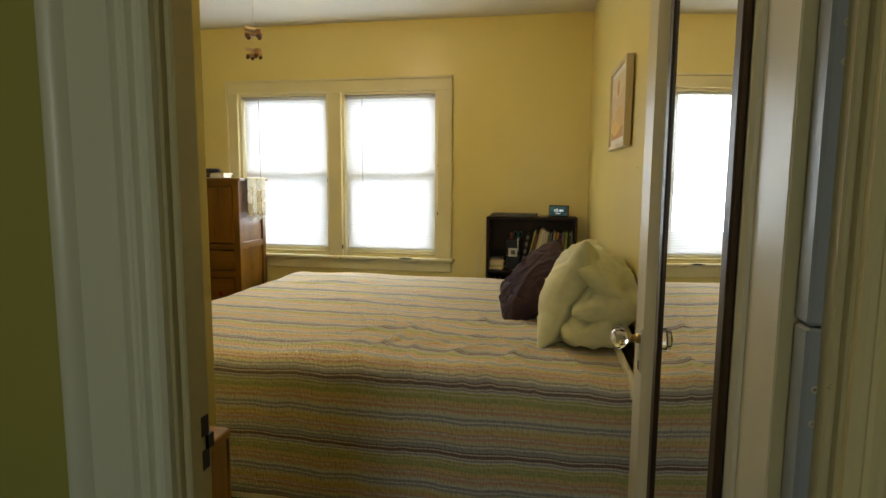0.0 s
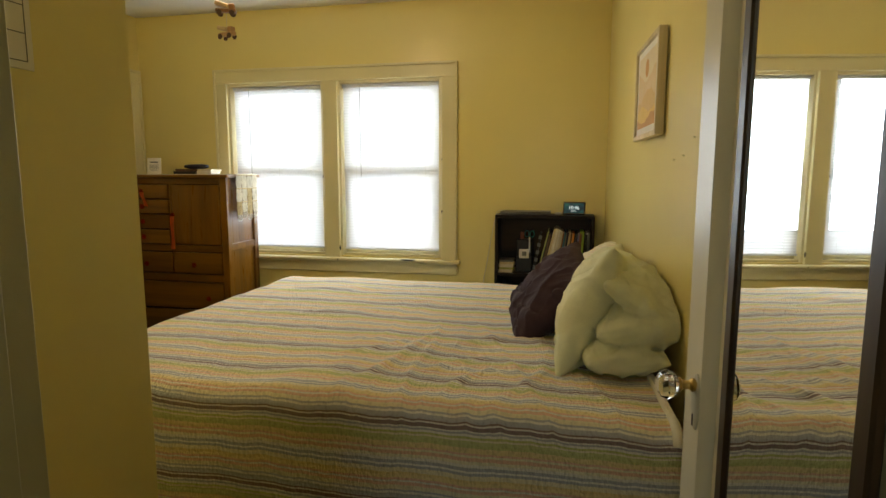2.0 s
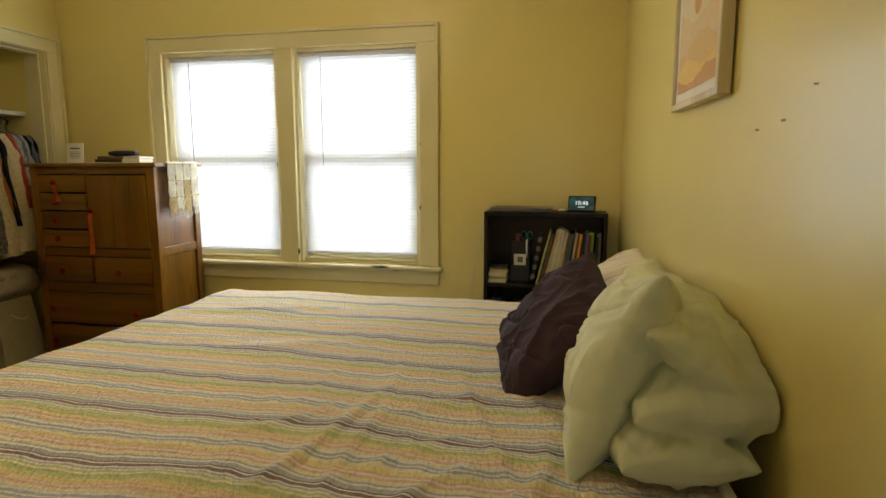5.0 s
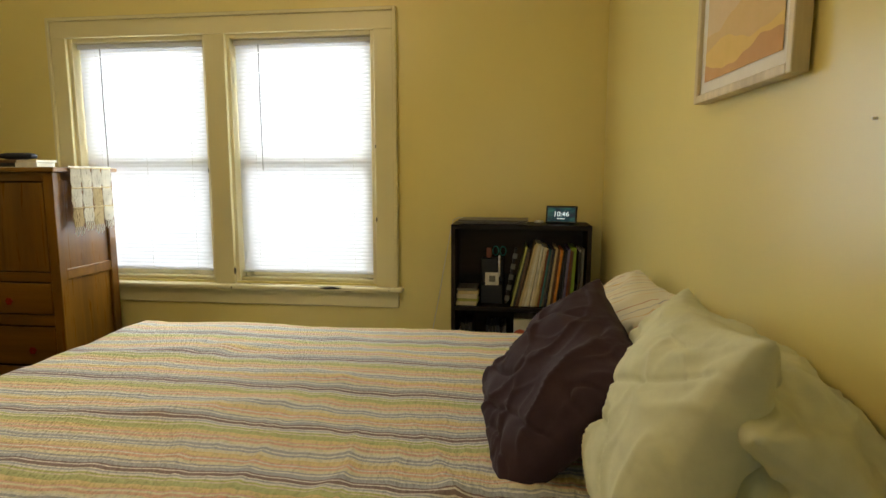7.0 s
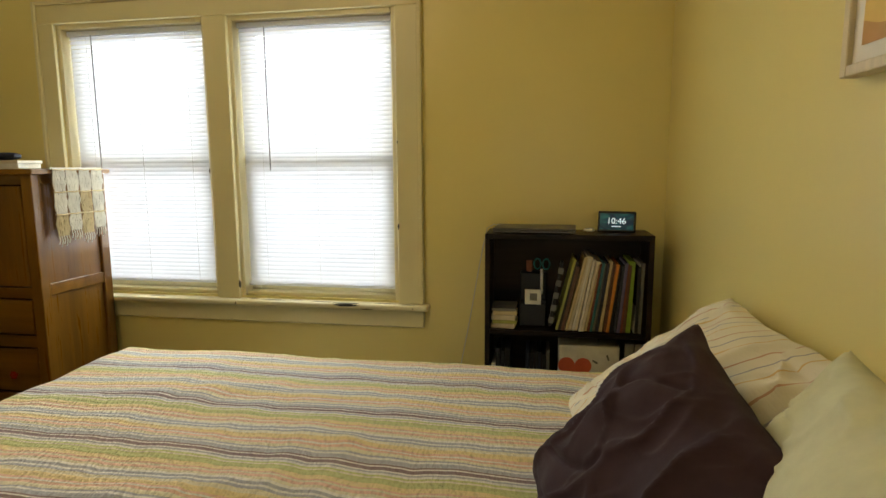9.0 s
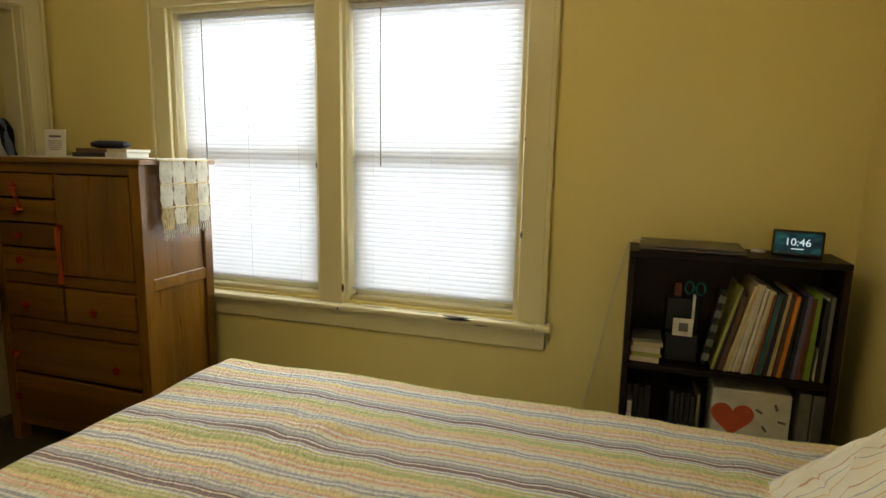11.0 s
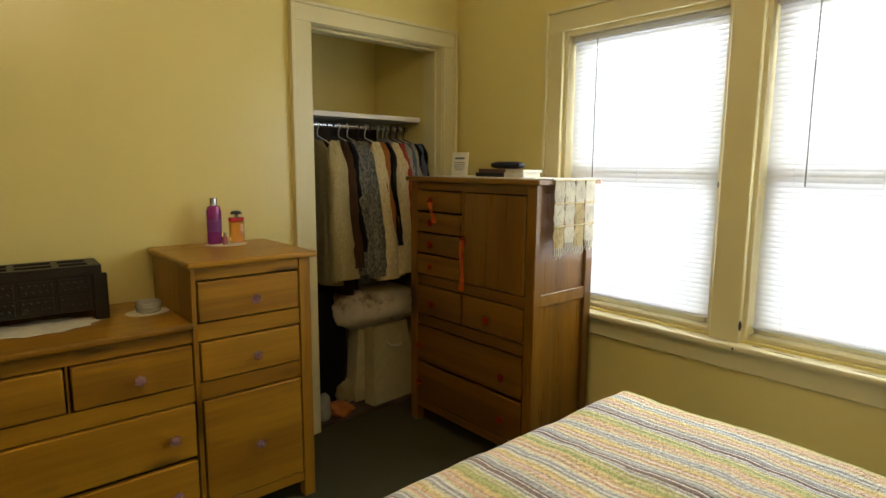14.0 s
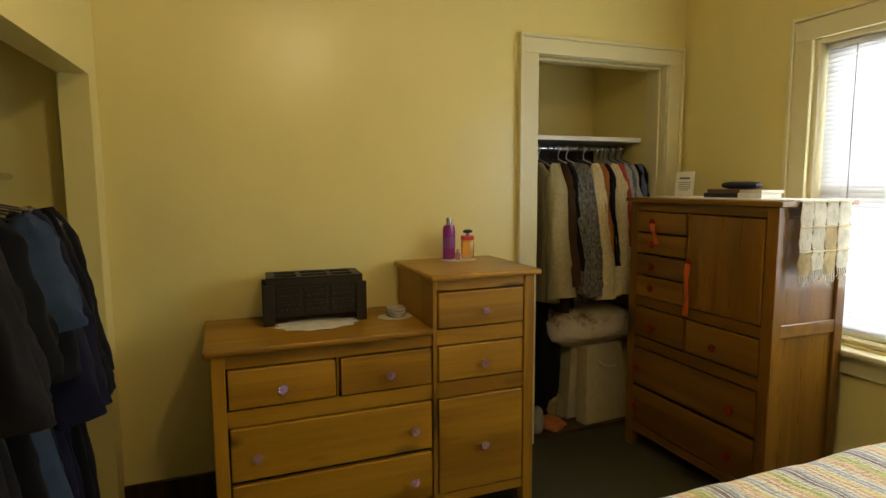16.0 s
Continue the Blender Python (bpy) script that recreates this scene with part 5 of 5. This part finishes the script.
# on top of the chest: lace runner, books, card
LACE = cloth("cream_lace", (0.78, 0.74, 0.62), 0.9)
CROCHET = cloth("tan_crochet", (0.62, 0.50, 0.28), 0.9)
rn = thing("table_runner", "cream lace and crochet runner hanging over the chest side", "table runner")
part("top_cloth", onebox((-1.30, 5.175, 1.3125), (-0.488, 5.462, 1.3155), 0.001), LACE, rn)
k = 0
for i in range(4):
    for j in range(3):
        y0, y1 = 5.178 + i * 0.071, 5.178 + i * 0.071 + 0.068
        z1, z0 = 1.31 - j * 0.096, 1.31 - j * 0.096 - 0.094 + (0.02 * (i % 2) if j == 2 else 0)
        bm = bmesh.new()
        for q in range(13):
            yq = y0 + (y1 - y0) * (q + 0.5) / 13
            pts = []
            for b in range(10):
                f = b / 9
                wave = 0.0024 * noise.noise((i * 4.1 + q * 1.7, j * 3.3 + b * 0.7, 0.4)) + 0.006 * noise.noise((i * 2.1, b * 0.3 + j * 2.7, 5.0))
                pull = 0.80 + 0.20 * math.sin(math.pi * f)
                pts.append(((-0.486 + 0.004 * noise.noise((q * 2.2 + i, b * 0.6, j * 1.0))), (y0 + y1) / 2 + (yq - (y0 + y1) / 2) * pull + wave, z1 + (z0 - z1) * f))
            add = tube(pts, 0.0031, 5)
            me = bpy.data.meshes.new("strand")
            add.to_mesh(me)
            add.free()
            bm.from_mesh(me)
            bpy.data.meshes.remove(me)
        part("knot", tube([(-0.484, y0 - 0.001, z1), (-0.482, (y0 + y1) / 2, z1 - 0.003), (-0.484, y1 + 0.002, z1)], 0.0036, 6), CROCHET, rn, "", 60)
        part("lace_square", bm, CROCHET if (i, j) in ((2, 1), (2, 2), (0, 2)) else LACE, rn, "", 70)
        for f in range(5):
            if j == 2:
                yf = y0 + 0.006 + f * 0.013
                part("fringe", tube([(-0.484, yf, z0), (-0.482, yf + 0.003, z0 - 0.02), (-0.484, yf - 0.002, z0 - 0.035 - 0.01 * (f % 2))], 0.0025, 5), LACE, rn)
part("edge_roll", tube([(-0.492, 5.172, 1.314), (-0.490, 5.46, 1.314)], 0.005, 8), LACE, rn)


def book(name, m, w, d, t, cover, label, group="books on the chest"):
    b = thing(name, label, "book", group, m)
    part("cover", boxes(((-w / 2, -d / 2, 0), (w / 2, d / 2, 0.002)), ((-w / 2, -d / 2, t - 0.002), (w / 2, d / 2, t)), ((-w / 2, -d / 2, 0.002), (w / 2, -d / 2 + 0.002, t - 0.002)), bevel=0.0006), cover, b)
    part("page_block", onebox((-w / 2 + 0.003, -d / 2 + 0.0022, 0.0022), (w / 2 - 0.003, d / 2 - 0.003, t - 0.0022)), PAPER, b)


book("book", pose(-0.955, 5.345, 1.3157, 0, 0, 5), 0.20, 0.14, 0.020, spine["black"], "dark covered book at the foot of a pile")
book("book", pose(-0.945, 5.345, 1.336, 0, 0, -2), 0.19, 0.135, 0.018, spine["brown"], "dark brown covered book in a pile")
book("book", pose(-0.795, 5.325, 1.3157, 0, 0, 3), 0.115, 0.13, 0.022, spine["white"], "white paperback lying on the chest")
book("book", pose(-0.785, 5.325, 1.338, 0, 0, -5), 0.12, 0.125, 0.014, spine["cream"], "cream paperback lying on another")
gc = part("glasses_case", moved(tube([(-0.095, 0, 0), (-0.088, 0, 0), (-0.05, 0, 0), (0.05, 0, 0), (0.088, 0, 0), (0.095, 0, 0)], [0.005, 0.02, 0.028, 0.028, 0.02, 0.005], 18), Matrix.Diagonal((1, 1.1, 0.62, 1))), spine["navy"], None, "", 50)
gc.matrix_world = pose(-0.90, 5.335, 1.3545 + 0.0175, 0, 0, 4)
tagged(gc, "dark blue-black glasses case on a pile of books", "glasses case")
cd = thing("small_card", "small white card with blue-grey script and printed lines", "card", m=pose(-1.315, 5.40, 1.3157, -6, 0, 14))
part("card", onebox((-0.052, -0.003, 0), (0.052, 0.003, 0.125), 0.001), PAPER, cd)
part("stand", onebox((-0.02, 0.0, 0), (0.02, 0.045, 0.006), 0.001), spine["white"], cd)
for z, w in ((0.092, 0.03), (0.07, 0.035), (0.06, 0.032), (0.05, 0.035), (0.04, 0.033), (0.03, 0.025)):
    part("printed_line", onebox((-w, -0.0036, z - (0.005 if z > 0.08 else 0.0016)), (w, -0.0029, z + (0.005 if z > 0.08 else 0.0016))), spine["grey"], cd)

# on top of the dresser
CARVED = pine("dark_carved_wood", (0.005, 0.003, 0.002), (0.009, 0.005, 0.003), (0.015, 0.009, 0.005), 0.42, "Y", False)
jb = thing("wooden_chest_box", "dark carved wooden box with slotted lid standing on feet", "box", m=pose(-1.385, 3.478, 0.818, 0, 0, -3))
hw, hd = 0.187, 0.085
part("body", boxes(((-hd, -hw, 0.035), (hd, hw, 0.165)), bevel=0.002), CARVED, jb)
for sx in (-1, 1):
    for sy in (-1, 1):
        part("corner_post", onebox((sx * hd - 0.012, sy * hw - 0.022, 0), (sx * hd + 0.006, sy * hw + 0.022, 0.165) if sx > 0 else (sx * hd + 0.012, sy * hw + 0.022, 0.165), 0.002), CARVED, jb)
for py in (-0.108, 0.0, 0.108):
    for z0, z1 in ((0.045, 0.098), (0.104, 0.155)):
        part("carved_panel", onebox((hd, py - 0.048, z0), (hd + 0.004, py + 0.048, z1), 0.002), CARVED, jb)
        for q in range(9):
            part("carving", lathe([(0.005, 0.0), (0.0045, 0.0025), (0.001, 0.004)], 6, c=(0, 0, 0)), CARVED, jb).matrix_local = pose(hd + 0.004, py - 0.04 + q * 0.01, (z0 + z1) / 2 + 0.011 * (-1) ** q, 0, 90, 0)
lid = boxes(((-hd - 0.006, -hw - 0.006, 0.165), (hd + 0.008, hw + 0.006, 0.186)), ((-hd - 0.006, -hw - 0.006, 0.186), (-hd + 0.020, hw + 0.006, 0.196)), ((hd - 0.018, -hw - 0.006, 0.186), (hd + 0.008, hw + 0.006, 0.196)), ((-0.012, -hw + 0.03, 0.186), (0.012, hw - 0.03, 0.196)), bevel=0.0015)
for a, b in ((-hw - 0.006, -hw + 0.03), (-0.072, -0.052), (0.052, 0.072), (hw - 0.03, hw + 0.006)):
    box(lid, (-hd + 0.020, a, 0.186), (hd - 0.018, b, 0.1958), 0.001)
part("lid", lid, CARVED, jb, "slotted dark lid")


def doily(c, rx, ry, n, label, jag=0.16, t=0.0012):
    def ring(z, k=1.0):
        return [(k * rx * (1 + jag * (0.5 if i % 2 else -0.5)) * math.cos(2 * math.pi * i / n), k * ry * (1 + jag * (0.5 if i % 2 else -0.5)) * math.sin(2 * math.pi * i / n), z) for i in range(n)]
    bm = loft([ring(0.0), ring(t), ring(t + 0.0006, 0.75)])
    o = part("doily", bm, LACE)
    o.location = (c[0], c[1], c[2] + 0.0008)
    return tagged(o, label, "doily", "doilies")


doily((-1.285, 3.475, 0.818), 0.105, 0.165, 22, "cream paper-edged doily under the wooden box")
doily((-1.285, 3.805, 0.818), 0.06, 0.075, 30, "round cream crochet doily under a glass dish", 0.06)
doily((-1.41, 4.155, 1.031), 0.065, 0.085, 32, "round cream crochet doily under perfume bottles", 0.06)
SMOKE = Mat("ribbed_clear_glass", (0.8, 0.78, 0.7), 0.12)
SMOKE.set("Transmission Weight", 0.55)
SMOKE = SMOKE.m
ad = part("glass_dish", lathe([(0.036, 0.0), (0.042, 0.004), (0.043, 0.012), (0.040, 0.014), (0.044, 0.018), (0.044, 0.026), (0.041, 0.028), (0.045, 0.032), (0.045, 0.040), (0.040, 0.041), (0.036, 0.034), (0.03, 0.012), (0.01, 0.010)], 30, c=(-1.285, 3.81, 0.8205)), SMOKE, None, "", 30)
tagged(ad, "round ribbed clear glass dish on a doily", "dish")
VIOLET = Mat("violet_liquid_glass", (0.42, 0.05, 0.36), 0.08)
VIOLET.set("Transmission Weight", 0.55)
GOLD = Mat("golden_perfume_glass", (0.85, 0.42, 0.06), 0.05)
GOLD.set("Transmission Weight", 0.7)
PINK = Mat("pink_perfume_glass", (0.8, 0.3, 0.3), 0.05)
PINK.set("Transmission Weight", 0.6)
pf = thing("spray_bottle", "tall violet body spray bottle with silver cap", "bottle", "perfume bottles", pose(-1.435, 4.118, 1.0335) @ Matrix.Diagonal((1.0, 1.4, 1.04, 1.0)))
part("bottle", lathe([(0.019, 0), (0.022, 0.004), (0.0205, 0.06), (0.022, 0.13), (0.018, 0.152), (0.011, 0.156)], 24), VIOLET.m, pf, "violet glass bottle", 40)
part("cap", lathe([(0.011, 0.156), (0.0115, 0.16), (0.0115, 0.185), (0.009, 0.187)], 20), CHROME, pf, "silver cap", 40)
part("label_band", lathe([(0.0216, 0.05), (0.0216, 0.1)], 24, False), plain("dark_violet_print", (0.16, 0.02, 0.18), 0.4), pf)
pf = thing("perfume_bottle", "golden perfume bottle with red band and dark cap", "bottle", "perfume bottles", pose(-1.43, 4.210, 1.0335) @ Matrix.Diagonal((1.2, 1.35, 1.0, 1.0)))
part("bottle", onebox((-0.011, -0.022, 0), (0.011, 0.022, 0.088), 0.003, 2), GOLD.m, pf, "golden clear glass", 40)
part("red_band", onebox((-0.0112, -0.0222, 0.089), (0.0112, 0.0222, 0.108), 0.003, 2), plain("red_lacquer", (0.5, 0.03, 0.04), 0.25), pf)
part("neck", lathe([(0.006, 0.108), (0.006, 0.122)], 12), CHROME, pf)
part("cap", lathe([(0.016, 0.122), (0.018, 0.126), (0.014, 0.134), (0.004, 0.137)], 20), BLACKPL, pf, "dark domed cap", 40)
pf = thing("perfume_vial", "tiny pink perfume vial with silver cap", "bottle", "perfume bottles", pose(-1.395, 4.145, 1.0335))
part("bottle", lathe([(0.010, 0), (0.0105, 0.03), (0.006, 0.036)], 16), PINK.m, pf, "", 40)
part("cap", lathe([(0.006, 0.036), (0.006, 0.05)], 12), CHROME, pf, "", 40)

# hanging mobile of little wooden trucks
TOYWOOD = pine("toy_wood", (0.42, 0.20, 0.07), (0.55, 0.28, 0.10), (0.62, 0.36, 0.15), 0.45, "X", False)
mb = thing("hanging_mobile", "two little wooden toy trucks hanging on a thread", "mobile", m=pose(0.41, 3.695, 0))
part("thread", tube([(0, 0, 2.47), (0, 0, 2.02)], 0.0012, 5), ROPE, mb)
cl = thing("ceiling_light", "brass ceiling light with a bare warm bulb", "ceiling light", m=pose(0.41, 3.72, 0))
part("canopy", lathe([(0.03, H - 0.06), (0.05, H - 0.055), (0.075, H - 0.02), (0.08, H)], 28), BRASS, cl, "", 40)
part("socket", lathe([(0.016, H - 0.085), (0.02, H - 0.08), (0.02, H - 0.06)], 16), BRASS, cl, "", 40)
part("thread", tube([(0, 0, 1.972), (0, 0, 1.905)], 0.0012, 5), ROPE, mb)
for z, rz in ((1.978, 20), (1.886, -15)):
    t = part("truck_body", moved(boxes(((-0.04, -0.012, -0.008), (0.04, 0.012, 0.006)), ((0.012, -0.012, 0.006), (0.034, 0.012, 0.026)), bevel=0.002), pose(0, 0, z, 0, 0, rz)), TOYWOOD, mb)
    part("tipper", moved(boxes(((-0.045, -0.016, 0.0), (0.008, 0.016, 0.016)), bevel=0.003), pose(0, 0, z + 0.010, 0, 14, rz)), pine("pale_toy_wood", (0.6, 0.42, 0.2), (0.7, 0.5, 0.26), (0.75, 0.56, 0.3), 0.45, "X", False), t)
    for wx in (-0.026, 0.024):
        for wy in (-0.017, 0.013):
            part("wheel", moved(lathe([(0.010, 0), (0.011, 0.001), (0.011, 0.004), (0.004, 0.005)], 14), pose(0, 0, z, 0, 0, rz) @ pose(wx, wy, -0.010, -90, 0, 0)), spine["brown"], t)

# wall calendar on the closet side wall
cl = thing("wall_calendar", "white wall calendar page with a grid of days", "calendar", m=pose(XC, 2.16, 1.49, 0, 0, 90))
part("page", onebox((-0.19, -0.004, 0.0), (0.178, -0.001, 0.30), 0.0006), PAPER, cl)
part("page_above", onebox((-0.19, -0.004, 0.303), (0.178, -0.001, 0.60), 0.0006), spine["manila"], cl, "printed picture page")
for i in range(8):
    part("grid_line", onebox((-0.178 + i * 0.049 - 0.0008, -0.0046, 0.014), (-0.178 + i * 0.049 + 0.0008, -0.0039, 0.25)), spine["grey"], cl)
for j in range(6):
    part("grid_line", onebox((-0.178, -0.0048, 0.014 + j * 0.0472 - 0.0008), (0.165, -0.0041, 0.014 + j * 0.0472 + 0.0008)), spine["grey"], cl)
    for i in range(7):
        if j < 5:
            part("day_mark", onebox((-0.174 + i * 0.049, -0.0050, 0.050 + j * 0.0472), (-0.168 + i * 0.049, -0.0043, 0.057 + j * 0.0472)), spine["grey"], cl)

# a gouge in the window sill, old nails in the walls and trim
def chip(name, c, half, mat, label, seed, flat="z"):
    """A thin ragged flake of bare wood where paint has broken away."""
    bm = bmesh.new()
    n = 26
    ring = []
    for i in range(n):
        a = 2 * math.pi * i / n
        k = 1 + 0.45 * noise.noise((i * 0.9, seed, 0.0)) + 0.25 * noise.noise((i * 2.3, seed, 4.0))
        u, v = half[0] * math.cos(a) * k, half[1] * math.copysign(abs(math.sin(a)) ** 1.6, math.sin(a)) * k
        ring.append((u, v, 0.0) if flat == "z" else (u, 0.0, v))
    d = (0, 0, 0.0012) if flat == "z" else (0, -0.0012, 0)
    lo = [tuple(c[q] + p[q] - d[q] for q in range(3)) for p in ring]
    hi = [tuple(c[q] + p[q] + 0.4 * d[q] for q in range(3)) for p in ring]
    setting(name, loft([lo, hi]), mat, label, "damage")


chip("sill_gouge", (0.675, YN - 0.050, 0.6905), (0.062, 0.010), BLACKIRON, "dark gouge in the chipped window sill", 1.0)
chip("sill_gouge_front", (0.680, YN - 0.0625, 0.684), (0.060, 0.006), BLACKIRON, "bare dark wood where the sill paint broke off", 5.0, "y")
for k, (cx, cy, hx, hy) in enumerate(((0.56, 0.035, 0.045, 0.003), (0.42, 0.018, 0.03, 0.002), (0.86, 0.03, 0.05, 0.003), (0.30, 0.03, 0.05, 0.004), (0.20, 0.012, 0.02, 0.004), (-0.30, 0.028, 0.04, 0.002), (0.97, 0.045, 0.03, 0.002))):
    chip("sill_chip", (cx, YN - cy, 0.6905), (hx, hy), FLOORWOOD, "small chip in the window sill paint", 9.0 + k)
for k, (cx, cz, hx, hz) in enumerate(((0.995, 0.677, 0.003, 0.003), (0.13, 0.676, 0.004, 0.006), (0.78, 0.668, 0.03, 0.002))):
    chip("sill_edge_chip", (cx, YN - 0.0625, cz), (hx, hz), FLOORWOOD, "small chip in the edge of the window sill", 20.0 + k, "y")
for k, (cx, cz, hx, hz) in enumerate(((0.925, 1.045, 0.004, 0.014), (0.135, 0.76, 0.006, 0.02), (0.012, 1.30, 0.003, 0.012), (0.925, 1.42, 0.002, 0.008))):
    chip("casing_chip", (cx, YN - 0.0215, cz), (hx, hz), BLACKIRON, "dark chip in the window casing paint", 30.0 + k, "y")
for i, (p, r) in enumerate((((XW + 0.003, 3.07, 1.98), 90), ((XW + 0.003, 3.93, 1.85), 90), ((XW + 0.003, 4.0, 1.62), 90), ((xe(3.3) - 0.003, 3.3, 1.42), -90), ((xe(3.55) - 0.003, 3.55, 1.36), -90), ((xe(3.42) - 0.003, 3.42, 1.37), -90))):
    o = part("nail", moved(lathe([(0.002, -0.004), (0.002, 0.003), (0.001, 0.0035)], 8), pose(*p, 0, r, 0)), TRIM, None)
    tagged(o, "painted-over nail head in the wall", "nail", "wall nails")
